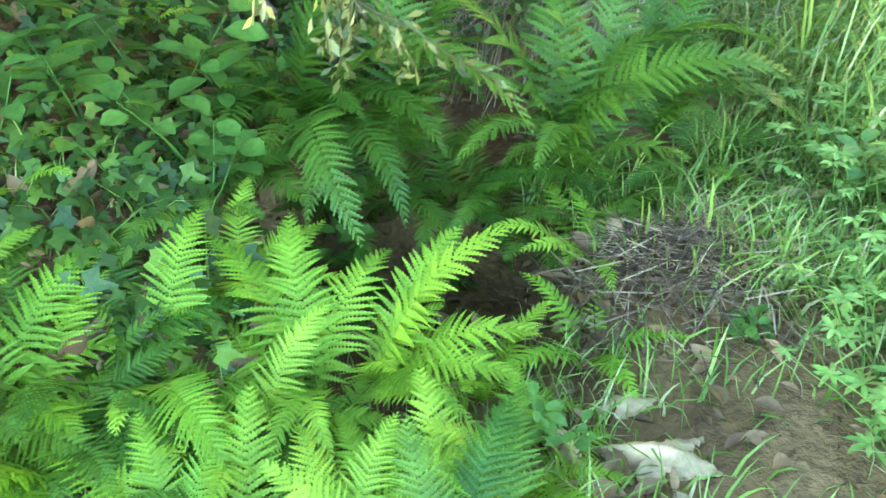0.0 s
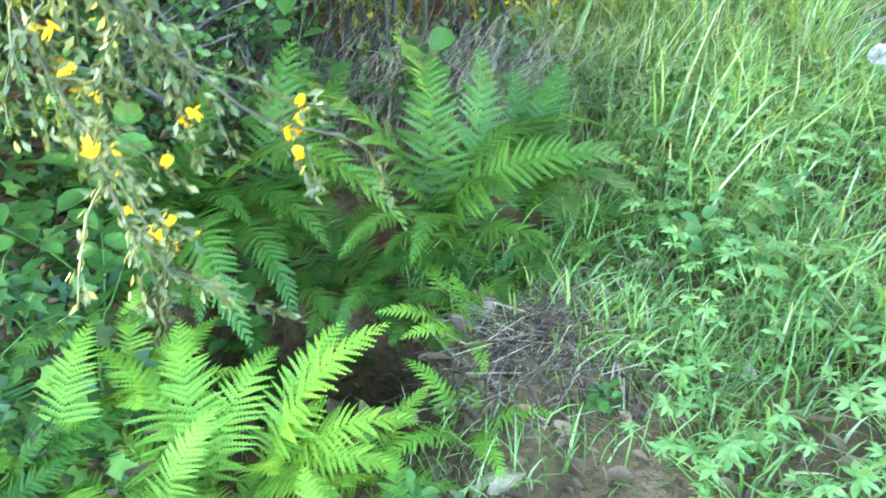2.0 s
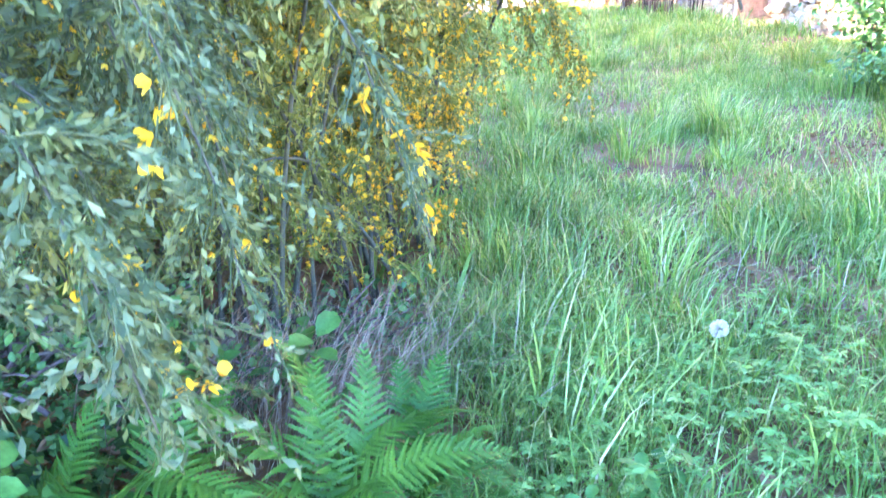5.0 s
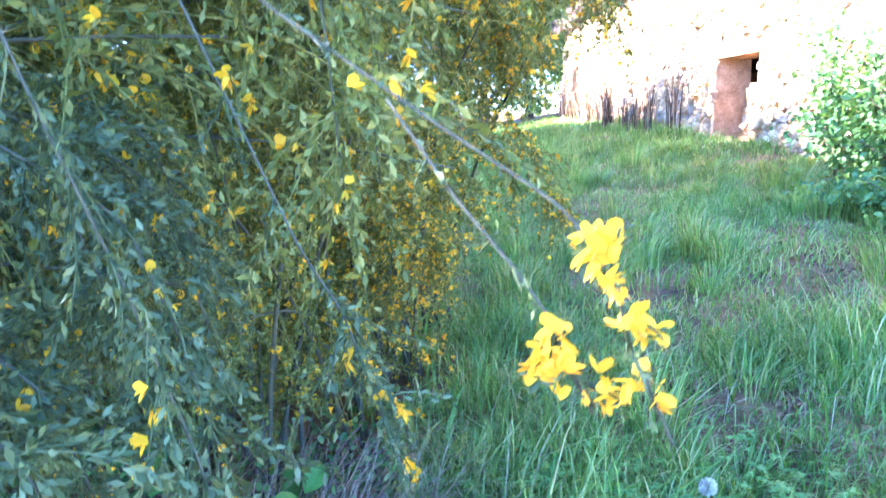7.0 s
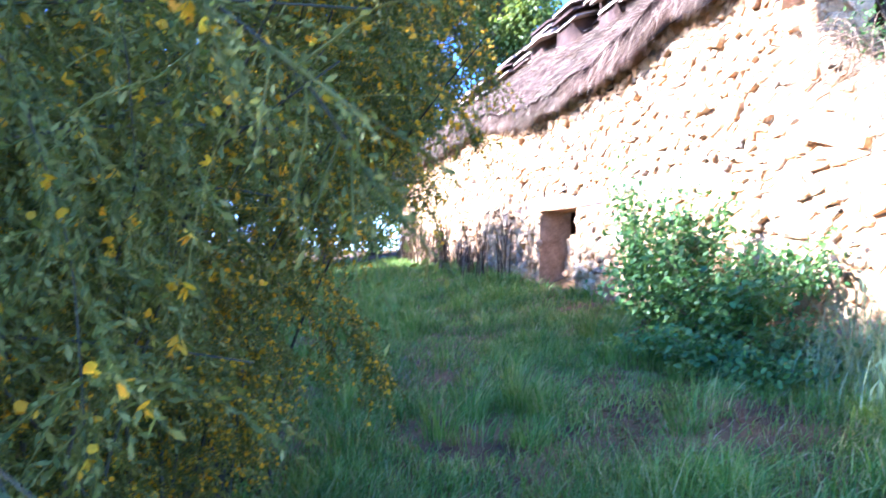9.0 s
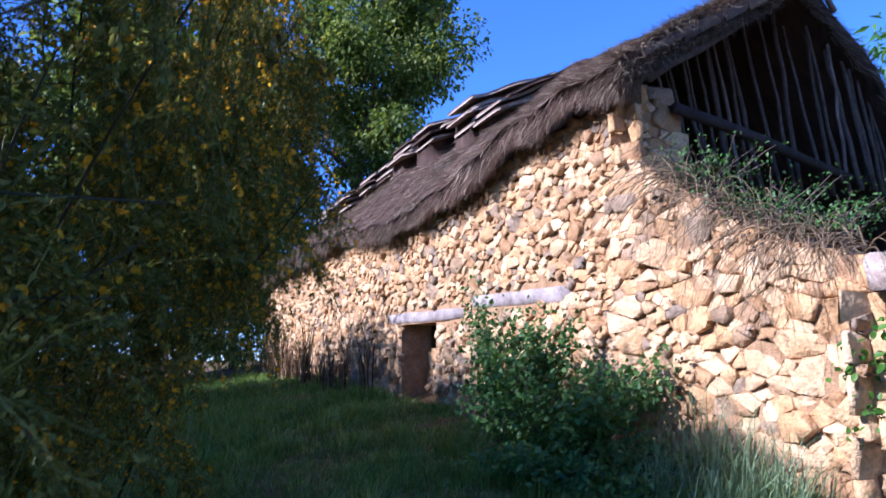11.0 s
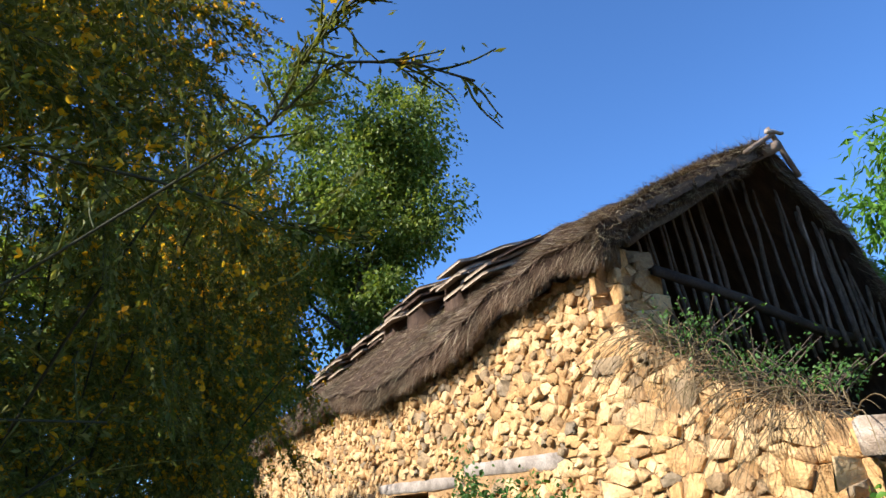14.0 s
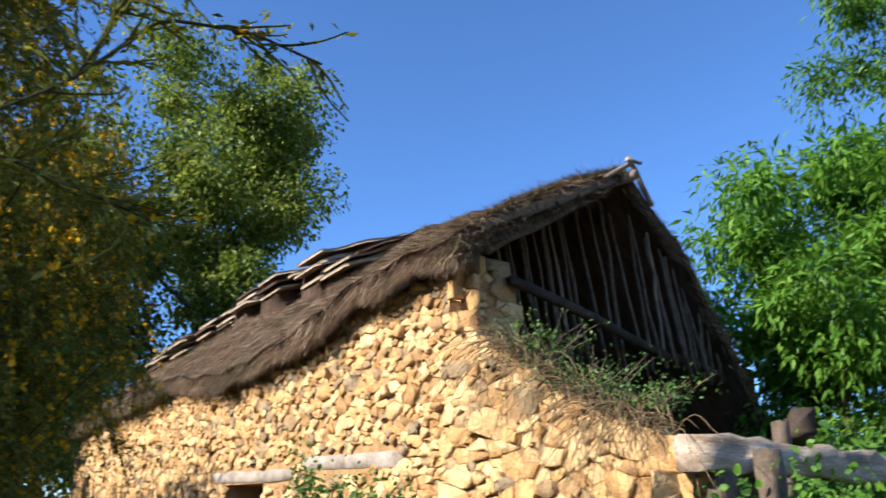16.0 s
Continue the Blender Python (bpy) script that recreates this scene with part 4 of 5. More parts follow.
def oval_plant(x, y, stems, hgt, size, seed, label, spread=0.5):
    """A leafy seedling: thin stems with pairs of oval leaves."""
    r = np.random.default_rng(seed)
    base = np.array([x, y, float(height(x, y))])
    h = thing("broad_leaved_plant", base, label, "plant", "broad-leaved seedlings")
    tubes = []
    for k in range(stems):
        az = r.uniform(0, 6.28)
        L = bend_line(base, (math.cos(az) * spread, math.sin(az) * spread, 1), hgt * r.uniform(0.7, 1.15), (0, 0, -0.15), 7, 0.25)
        tubes.append(tube(L, np.linspace(0.003, 0.0012, 8), 4))
        for i in range(4, 8):
            a = az + i * 1.57 + r.normal(0, 0.3)
            for sgn in (0, math.pi):
                d = np.array([math.cos(a + sgn), math.sin(a + sgn), r.uniform(-0.1, 0.5)])
                v, f = scatter(*OVAL, L[i:i + 1] + 0.01 * d, d[None], UP[None] + r.normal(0, 0.25, (1, 3)), np.array([size * r.uniform(0.6, 1.1)]))
                under("leaf", mesh_np("leaf", v, f, M_BROAD), h)
    under("stem_cluster", mesh_np("stem_cluster", *joined(tubes), M_BROAD), h, "", "stuff")


for k, (x, y, st, hg, sz) in enumerate([(-0.66, 1.14, 2, 0.26, 0.075), (-0.52, 1.24, 2, 0.28, 0.075), (-0.84, 1.10, 3, 0.22, 0.075), (-0.58, 1.50, 1, 0.34, 0.12), (-0.92, 0.95, 2, 0.20, 0.07), (-0.70, 1.0, 1, 0.16, 0.06),
                                        (0.055, 0.77, 3, 0.10, 0.035), (0.75, 1.55, 2, 0.16, 0.06), (0.62, 1.36, 2, 0.15, 0.055), (0.36, 0.98, 2, 0.05, 0.035), (-0.5, 1.9, 3, 0.4, 0.1), (-0.25, 2.1, 3, 0.45, 0.11), (-0.62, 1.36, 3, 0.24, 0.085), (-0.78, 1.28, 2, 0.26, 0.09), (-0.60, 1.05, 2, 0.2, 0.08)]):
    oval_plant(x, y, st, hg, sz, 40 + k, "young plant with smooth oval green leaves")

# ivy over the bank
n = 9000
x, y = rng.uniform(-2.3, -0.45, n), rng.uniform(0.75, 2.8, n)
k = rng.random(n) < smooth(-0.42, -0.7, x + 0.12 * np.sin(6 * y))
x, y = x[k], y[k]
n = len(x)
P = ground_at(x, y) + np.stack([np.zeros(n), np.zeros(n), 0.01 + 0.07 * rng.random(n)], -1)
az = rng.uniform(0, 6.28, n)
V, F = scatter(*IVY, P, np.stack([np.cos(az) + 0.3, np.sin(az) - 0.4, -0.25 + 0 * az], -1), np.tile([0.45, -0.35, 0.8], (n, 1)) + rng.normal(0, 0.35, (n, 3)), 0.022 + 0.028 * rng.random(n))
tagged(new("ivy", mesh_np("ivy", V, F, M_IVY)), "dark green ivy creeping over the bank", "ivy", kind="stuff")

# leaf litter on the earth and among the ivy
n = 7100
x, y = rng.uniform(-1.9, 2.2, n), rng.uniform(0.5, 3.2, n)
# extra leaves on the hollow's walls, added to stand in for its shade
x[6300:], y[6300:] = rng.normal(-0.27, 0.2, 800), rng.normal(1.2, 0.14, 800)
x[4700:6300] = rng.uniform(-1.7, -0.4, 1600)
x[4300:4700], y[4300:4700] = rng.normal(2.75, 0.4, 400), rng.normal(4.0, 0.9, 400)
P = ground_at(x, y) + UP * (0.006 + 0.012 * rng.random((n, 1)))
P[4700:6300, 2] += 0.03
az = rng.uniform(0, 6.28, n)
V, F = scatter(*CRISP, P, np.stack([np.cos(az), np.sin(az), rng.normal(0, 0.25, n)], -1), np.tile(UP, (n, 1)) + rng.normal(0, 0.4, (n, 3)), 0.018 + 0.045 * rng.random(n) ** 2)
tagged(new("leaf_litter", mesh_np("leaf_litter", V, F, M_DRY)), "brown dead leaves scattered over the earth", "leaf litter", kind="stuff")


# mound of dry stalks
n = 2600
x, y = rng.normal(0.25, 0.11, n), rng.normal(1.13, 0.085, n)
P = ground_at(x, y) + UP * (0.012 + 0.035 * rng.random((n, 1)) * np.exp(-((x - 0.23) / 0.14) ** 2)[:, None])
az = rng.uniform(0, 6.28, n)
STALK = (np.array([(-0.5, 0, 0), (0.5, 0, 0), (0.3, 1, 0), (-0.3, 1, 0)], float) * [0.03, 1, 1], np.array([(0, 1, 2), (0, 2, 3)]))
V, F = scatter(*STALK, P, np.stack([np.cos(az), np.sin(az), rng.normal(0, 0.22, n)], -1), np.tile(UP, (n, 1)) + rng.normal(0, 0.6, (n, 3)), 0.03 + 0.09 * rng.random(n) ** 2)
tagged(new("dry_stalks", mesh_np("dry_stalks", V, F, M_LITTER)), "mound of broken dry brown stalks and litter", "dry stalks", kind="stuff")


def dry_leaf(x, y, size, az, roll, seed):
    """A large curled dead leaf with a ribbed, wavy blade."""
    r = np.random.default_rng(seed)
    nu, nv = 49, 9
    V = []
    for i in range(nu):
        u = i / (nu - 1)
        half = 0.19 * math.sin(math.pi * u ** 0.8) ** 0.8 + 0.004
        for j in range(nv):
            v = 2 * j / (nv - 1) - 1
            z = 0.20 * math.sin(math.pi * u) - 1.1 * half * abs(v) ** 1.5 + 0.030 * math.sin(46 * u - 9 * abs(v)) * abs(v) ** 0.6 + 0.05 * math.sin(4 * u + 3 * v + seed)
            V.append((half * v * 0.85, u, z))
    V = np.array(V) * size
    F = [(i * nv + j, i * nv + j + 1, (i + 1) * nv + j + 1, (i + 1) * nv + j) for i in range(nu - 1) for j in range(nv - 1)]
    ob = new("dead_leaf", mesh_np("dead_leaf", np.concatenate([V, V - [0, 0, 0.0012]]), F + [tuple(k + nu * nv for k in reversed(f)) for f in F], M_PALE))
    ob.matrix_world = pose(x, y, float(height(x, y)) + 0.012, r.normal(0, 6), roll, az)
    tagged(ob, "large curled pale brown dead leaf on the earth", "dead leaf", "large dead leaves")


for k, (x, y, sz, az, roll) in enumerate([(0.12, 0.76, 0.17, -95, 15), (0.17, 0.72, 0.13, -50, -25), (0.11, 0.83, 0.13, -60, 20), (0.22, 0.70, 0.12, -150, 30), (0.14, 0.68, 0.12, 200, 5), (0.09, 0.72, 0.11, 30, -20),
                                          (0.37, 1.16, 0.10, -80, 50), (0.14, 1.20, 0.11, 10, 20), (0.10, 1.10, 0.08, -40, 0), (0.40, 1.3, 0.08, 60, 10), (0.52, 1.42, 0.08, 100, 10), (0.62, 1.05, 0.06, 20, 0), (0.7, 1.2, 0.06, 140, 0)]):
    dry_leaf(x, y, sz, az, roll, 70 + k)

# crumbs of earth on the bare ground
n = 2600
x, y = rng.uniform(-0.1, 0.75, n), rng.uniform(0.5, 1.35, n)
CLOD = (np.array([(-0.5, -0.4, 0), (0.5, -0.5, 0), (0.45, 0.5, 0), (-0.5, 0.4, 0), (-0.2, 0.0, 0.55), (0.2, 0.1, 0.5)], float), np.array([(0, 1, 5), (0, 5, 4), (1, 2, 5), (2, 3, 4), (2, 4, 5), (3, 0, 4)]))
V, F = scatter(*CLOD, ground_at(x, y), rng.normal(0, 1, (n, 3)) * [1, 1, 0.1], np.tile(UP, (n, 1)) + rng.normal(0, 0.2, (n, 3)), 0.004 + 0.016 * rng.random(n) ** 3)
tagged(new("earth_crumbs", mesh_np("earth_crumbs", V, F, M_SOIL)), "small brown crumbs of earth on the bare ground", "earth", kind="stuff")

# dead standing stems beside the broom
n = 620
x, y = rng.normal(-0.18, 0.30, n), rng.normal(2.2, 0.16, n)
V, F = blades(ground_at(x, y), 0.2 + 0.35 * rng.random(n), 0.002 + 0.0025 * rng.random(n), rng.normal(0.2, 1.0, n), 0.3 + 0.9 * rng.random(n))
tagged(new("dry_grass", mesh_np("dry_grass", V, F, M_STRAW)), "bent dead straw-coloured grass stems beside the broom", "dry grass", kind="stuff")

# dandelion clock
base = np.array([0.95, 1.66, float(height(0.95, 1.66))])
dandelion = thing("dandelion", base, "white dandelion seed head on a thin stalk", "dandelion")
L = bend_line(base, (0, 0.05, 1), 0.38 - base[2], (0.05, 0, 0), 6, 0.1)
under("stalk", mesh_np("stalk", *tube(L, 0.002, 5), M_HERB, True), dandelion)
n = 260
D = unit(rng.normal(0, 1, (n, 3)))
V, F = scatter(*LEAFLET, np.repeat(L[-1:], n, 0) + 0.004 * D, D, rng.normal(0, 1, (n, 3)), np.full(n, 0.021))
under("seed_head", mesh_np("seed_head", V, F, M_WHITE), dandelion, "round white seed head")


# ---- broom ----
def twig_leaves(W, count, r, loose=0.6):
    """Places and directions of tiny leaves along a twig."""
    k = len(W) - 1
    s = r.uniform(0.2, k - 0.01, count)
    j = s.astype(int)
    return W[j] + (W[j + 1] - W[j]) * (s - j)[:, None] + r.normal(0, 0.003, (count, 3)), unit(unit(W[j + 1] - W[j]) + r.normal(0, loose, (count, 3)))


def leafage(b, LP, LD, FP, FD, tw, leaf, petal, r, mat):
    P, D = np.concatenate(LP), np.concatenate(LD)
    V, F = scatter(*LEAFLET, P, D, r.normal(0, 1, P.shape), leaf * (0.7 + 0.8 * r.random(len(P))))
    under("twig_spray", mesh_np("twig_spray", *joined(tw), mat), b, "thin green hanging twigs", "stuff")
    under("foliage", mesh_np("foliage", V, F, mat), b, "tiny grey-green leaves", "stuff")
    if FP:
        P, D = np.concatenate(FP), np.concatenate(FD)
        V, F = scatter(*PETALS, P, D, r.normal(0, 1, P.shape) + [0, 0, 1.0], petal * (0.75 + 0.5 * r.random(len(P))))
        under("blossom", mesh_np("blossom", V, F, M_FLOWER), b, "bright yellow pea flowers", "stuff")


def hangs_clear(W):
    """Twigs leave the hollow and the path free, and lean further over it higher up."""
    x, y, z = W[:, 0], W[:, 1], W[:, 2]
    low = z < np.where(y < 2.1, 0.62, 0.12)
    edge = np.where(z < 1.0, np.where(y < 2.3, -0.25 + 0.12 * y, 0.05 + 0.15 * y), np.where(z < 1.42, 0.20 * y, np.where(z < 1.75, 0.10 + 0.30 * y, 0.20 + 0.40 * y)))
    return not (low | (x > edge) | ((y < 0.5) & (x > -0.6))).any()


def broom(name, place, label, stems, rise, seed, toward, bloom, lean=(0.1, 0.55), leaf=0.019, twigs=64, per=44, spread=2.2):
    """A broom bush: tall arching stems, thin hanging twigs, tiny leaves and yellow pea flowers."""
    r = np.random.default_rng(seed)
    base = np.array(place, float)
    b = thing(name, base, label, "shrub", "broom bushes")
    LP, LD, FP, FD, tw = [], [], [], [], []
    for i in range(stems):
        az = toward + r.uniform(-spread, spread)
        tilt = r.uniform(*lean)
        root = base + np.array([r.normal(0, 0.12), r.normal(0, 0.12), -0.02])
        S = bend_line(root, (math.cos(az) * tilt, math.sin(az) * tilt, 1.0), rise * r.uniform(0.55, 1.1), (math.cos(az) * 0.5, math.sin(az) * 0.5, -r.uniform(0.2, 1.2)), 12, 0.35)
        if not hangs_clear(S[4:]):
            S[:, 0] = root[0] - 0.6 * np.abs(S[:, 0] - root[0])
        under("stem", mesh_np("stem", *tube(S, np.linspace(0.010, 0.002, 13), 5), M_BROOM_STEM, True), b)
        for k in range(twigs):
            q = 1.5 + 10.4 * (k + r.random()) / twigs
            i0 = min(int(q), 11)
            p = S[i0] + (S[i0 + 1] - S[i0]) * (q - i0)
            td = unit(unit(S[i0 + 1] - S[i0]) * 0.5 + r.normal(0, 0.6, 3))
            W = bend_line(p, td, r.uniform(0.3, 0.7), (0, 0, -1.3), 7, 0.5)
            if not hangs_clear(W):
                continue
            tw.append(tube(W, np.linspace(0.0022, 0.0008, 8), 3))
            P, D = twig_leaves(W, per, r)
            LP.append(P)
            LD.append(D)
            if r.random() < bloom:
                P, D = twig_leaves(W, int(r.integers(3, 10)), r, 1.0)
                FP.append(P)
                FD.append(D - [0, 0, 0.3])
    leafage(b, LP, LD, FP, FD, tw, leaf, 0.019, r, M_BROOM)
    return b


LABEL = "tall broom bush with hanging twigs and yellow flowers"
for x, y, st, rise, toward, bloom in [(0.05, 3.0, 15, 3.1, 0.0, 0.5), (-0.30, 2.55, 15, 3.6, 0.0, 0.12), (0.22, 3.5, 15, 3.6, 0.0, 0.8), (0.30, 4.2, 14, 4.0, 0.0, 0.8), (-0.75, 2.7, 13, 3.8, 0.0, 0.1), (-1.9, 1.9, 12, 3.8, 0.2, 0.3),
                                      (-0.6, 4.3, 12, 3.9, 0.0, 0.8), (-1.5, 3.3, 12, 4.1, 0.0, 0.25), (-2.5, 2.6, 10, 4.4, 0.0, 0.3), (-1.2, 2.3, 12, 3.8, 0.0, 0.15)]:
    broom("broom_bush", (x, y, float(height(x, y))), LABEL, st, rise, int(1000 + 10 * x + 100 * y), toward, bloom)
for x, y, st, rise, toward, bloom in [(-1.55, 1.0, 20, 2.9, 0.25, 0.18), (-1.8, 1.5, 20, 3.3, 0.1, 0.18), (-1.7, 0.6, 15, 2.9, 0.5, 0.15)]:
    broom("broom_bush", (x, y, float(height(x, y))), "broom bush leaning far over the path, in flower", st, rise, int(2000 + 10 * x + 100 * y), toward, bloom, (0.35, 1.0), spread=0.75)


def spray(label, lines, seed, leaf=0.013, bloom=0.0, twigs=9, length=0.12, hang=-1.0, per=16, thick=0.0014, petal=0.013, bloom_from=0.0, mat=None):
    """A branch of broom that reaches over the path: a stem through a few points, side twigs, leaves, flowers."""
    r = np.random.default_rng(seed)
    b = thing("broom_branch", lines[0][0], label, "branch", "broom branches")
    LP, LD, FP, FD, tw = [], [], [], [], []
    for line in lines:
        C = np.array(line, float)
        t = np.linspace(0, len(C) - 1, 5 * (len(C) - 1) + 1)
        S = np.stack([np.interp(t, np.arange(len(C)), C[:, k]) for k in range(3)], -1)
        S[1:-1] = (S[:-2] + 2 * S[1:-1] + S[2:]) / 4
        under("stem", mesh_np("stem", *tube(S, np.linspace(thick, 0.0009, len(S)), 5), M_BROOM_STEM, True), b)
        P, D = twig_leaves(S, per * 2, r)
        LP.append(P)
        LD.append(D)
        for k in range(twigs):
            i0 = int(r.integers(1, len(S) - 1))
            td = unit(unit(S[i0 + 1] - S[i0]) * 0.8 + r.normal(0, 0.5, 3))
            W = bend_line(S[i0], td, length * r.uniform(0.5, 1.2), (0, 0, hang), 6, 0.8)
            tw.append(tube(W, np.linspace(0.0012, 0.0006, 7), 3))
            P, D = twig_leaves(W, per, r)
            LP.append(P)
            LD.append(D)
            if r.random() < bloom and i0 >= bloom_from * len(S):
                P, D = twig_leaves(W, int(r.integers(2, 5)), r, 1.0)
                FP.append(P)
                FD.append(D)
    leafage(b, LP, LD, FP, FD, tw, leaf, petal, r, mat or M_BROOM)


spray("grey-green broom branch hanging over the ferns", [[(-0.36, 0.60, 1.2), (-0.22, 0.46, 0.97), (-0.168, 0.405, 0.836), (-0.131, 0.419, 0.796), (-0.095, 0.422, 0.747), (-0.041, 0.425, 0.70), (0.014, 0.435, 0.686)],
      [(-0.34, 0.58, 1.1), (-0.22, 0.46, 0.86), (-0.179, 0.414, 0.766), (-0.150, 0.406, 0.702), (-0.123, 0.386, 0.642), (-0.092, 0.376, 0.604)]], 301, 0.0085, 0.2, 40, 0.08, -1.2, 30, petal=0.0085, mat=M_BROOM_LOW)
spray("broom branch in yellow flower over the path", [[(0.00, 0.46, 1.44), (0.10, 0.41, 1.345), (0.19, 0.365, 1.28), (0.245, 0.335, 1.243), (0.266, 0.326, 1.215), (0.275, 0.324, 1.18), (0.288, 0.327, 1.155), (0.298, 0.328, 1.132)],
      [(0.17, 0.38, 1.29), (0.20, 0.35, 1.245), (0.225, 0.335, 1.215), (0.239, 0.328, 1.195), (0.252, 0.332, 1.165), (0.262, 0.336, 1.146)]], 302, 0.006, 0.85, 15, 0.022, 0.0, 5, 0.0008, petal=0.0095, bloom_from=0.48, mat=M_BROOM_LOW)
spray("thin green broom branch hanging beside the path", [[(-0.15, 0.58, 1.5), (-0.08, 0.57, 1.304), (-0.029, 0.589, 1.154), (0.029, 0.565, 1.006), (0.048, 0.534, 0.934)], [(-0.02, 0.75, 1.4), (0.088, 0.717, 1.161), (0.128, 0.71, 1.099), (0.159, 0.69, 1.017), (0.193, 0.653, 0.927)]], 303, 0.010, 0.1, 26, 0.10, -0.8, 22, mat=M_BROOM_LOW)
spray("dark broom branch reaching out overhead", [[(0.176, 0.418, 1.715), (0.346, 0.288, 1.765), (0.445, 0.223, 1.835), (0.502, 0.191, 1.877), (0.535, 0.157, 1.915), (0.581, 0.136, 1.915), (0.623, 0.121, 1.902)], [(0.502, 0.191, 1.877), (0.52, 0.158, 1.925), (0.533, 0.136, 1.943), (0.55, 0.12, 1.953)]], 304, 0.0065, 0.07, 34, 0.04, 0.2, 8, 0.0011, petal=0.006)
spray("dark broom branch reaching out overhead", [[(0.10, 0.36, 1.92), (0.299, 0.318, 1.893), (0.350, 0.326, 1.891), (0.448, 0.331, 1.886), (0.524, 0.328, 1.87), (0.589, 0.319, 1.853)]], 305, 0.0085, 0.2, 40, 0.08, 0.2, 18, 0.002, petal=0.007)
spray("broom branch in yellow flower over the path", [[(0.10, 0.50, 1.72), (0.20, 0.43, 1.60), (0.270, 0.393, 1.544), (0.306, 0.398, 1.513), (0.340, 0.397, 1.462)]], 306, 0.007, 0.25, 26, 0.10, -0.6, 26, petal=0.010)
# a veil of hanging twigs beside the path
for k in range(84):
    vr = np.random.default_rng(400 + k)
    y = vr.uniform(0.7, 2.6)
    z = vr.uniform(1.5, 3.0) if k < 54 else vr.uniform(2.3, 3.5)
    x = vr.uniform(-0.75, (0.02 if z < 1.95 else 0.12) + (0.16 if z < 1.95 else 0.32) * y - 0.1)
    spray("broom branch with hanging twigs beside the path", [[(x - 0.35, y + 0.1, z + 0.15), (x - 0.15, y + 0.05, z + 0.12), (x, y, z), (x + 0.07, y - 0.04, z - 0.2), (x + 0.09, y - 0.05, z - 0.42)]], 420 + k, 0.0135, 0.24, 32, 0.24, -0.9, 50, petal=0.013)

# leafy branches hanging low on the near side of the brooms
for k in range(34):
    vr = np.random.default_rng(1300 + k)
    y = vr.uniform(0.50, 1.35)
    x = vr.uniform(-0.75, 0.20 - 0.22 * y)
    z = vr.uniform(0.98, 1.22) + 0.05 * y
    spray("leafy green broom branch hanging low beside the path", [[(x - 0.40, y + 0.1, z + 0.10), (x - 0.2, y + 0.05, z + 0.08), (x - 0.05, y, z), (x, y - 0.03, z - 0.10), (x + 0.03, y - 0.04, z - 0.20)]], 1400 + k, 0.0115, 0.12, 34, 0.14, -0.5, 40, petal=0.010, mat=M_BROOM_LOW)

# flowering branches hanging at the outer edge of the brooms
for k, (x, y, z) in enumerate([(0.69, 2.9, 1.01), (0.89, 2.95, 0.9), (0.52, 2.81, 0.96), (0.39, 2.73, 1.03), (0.81, 3.09, 1.08), (0.9, 2.8, 2.07), (1.1, 2.84, 2.13), (0.83, 2.85, 1.92), (1.07, 2.99, 1.96), (1.23, 2.89, 2.2), (0.94, 2.94, 1.83), (0.58, 2.94, 1.32), (0.7, 3.02, 1.41), (0.48, 2.84, 1.51), (0.63, 3.02, 1.59), (0.31, 2.65, 1.2), (0.38, 2.58, 0.78), (0.21, 2.52, 0.95)]):
    spray("broom branch hung thickly with yellow flowers", [[(x - 0.75, y + 0.1, z + 0.35), (x - 0.4, y + 0.06, z + 0.36), (x - 0.15, y, z + 0.25), (x - 0.04, y - 0.02, z + 0.1), (x, y - 0.03, z)]], 900 + k, 0.017, 0.9, 40, 0.24, -1.5, 40, petal=0.016)
for k in range(44):
    vr = np.random.default_rng(1600 + k)
    y = vr.uniform(2.5, 3.2)
    z = vr.uniform(1.45, 2.9)
    x = (0.36 if z < 1.9 else 0.42) * y + vr.uniform(-0.35, 0.10)
    spray("broom branch hung thickly with yellow flowers", [[(x - 0.75, y + 0.1, z + 0.35), (x - 0.4, y + 0.06, z + 0.36), (x - 0.15, y, z + 0.25), (x - 0.04, y - 0.02, z + 0.1), (x, y - 0.03, z)]], 1700 + k, 0.0155, 0.75, 34, 0.24, -1.2, 40, petal=0.016)
# branches spreading out overhead from the tall brooms
for k in range(76):
    vr = np.random.default_rng(700 + k)
    y = vr.uniform(0.85, 2.4)
    z = 1.66 + vr.uniform(0.5, 0.82) * (y + 0.24) * 0.92
    x = vr.uniform(-0.3, 0.30 + 0.10 * y)
    spray("broom branch spreading overhead with yellow flowers", [[(x - 0.55, y + 0.15, z - 0.1), (x - 0.25, y + 0.08, z), (x, y, z + 0.04), (x + 0.14, y - 0.04, z + 0.03), (x + 0.26, y - 0.06, z - 0.02)]], 820 + k, 0.0145, 0.75, 24, 0.20, -0.7, 36, petal=0.014)


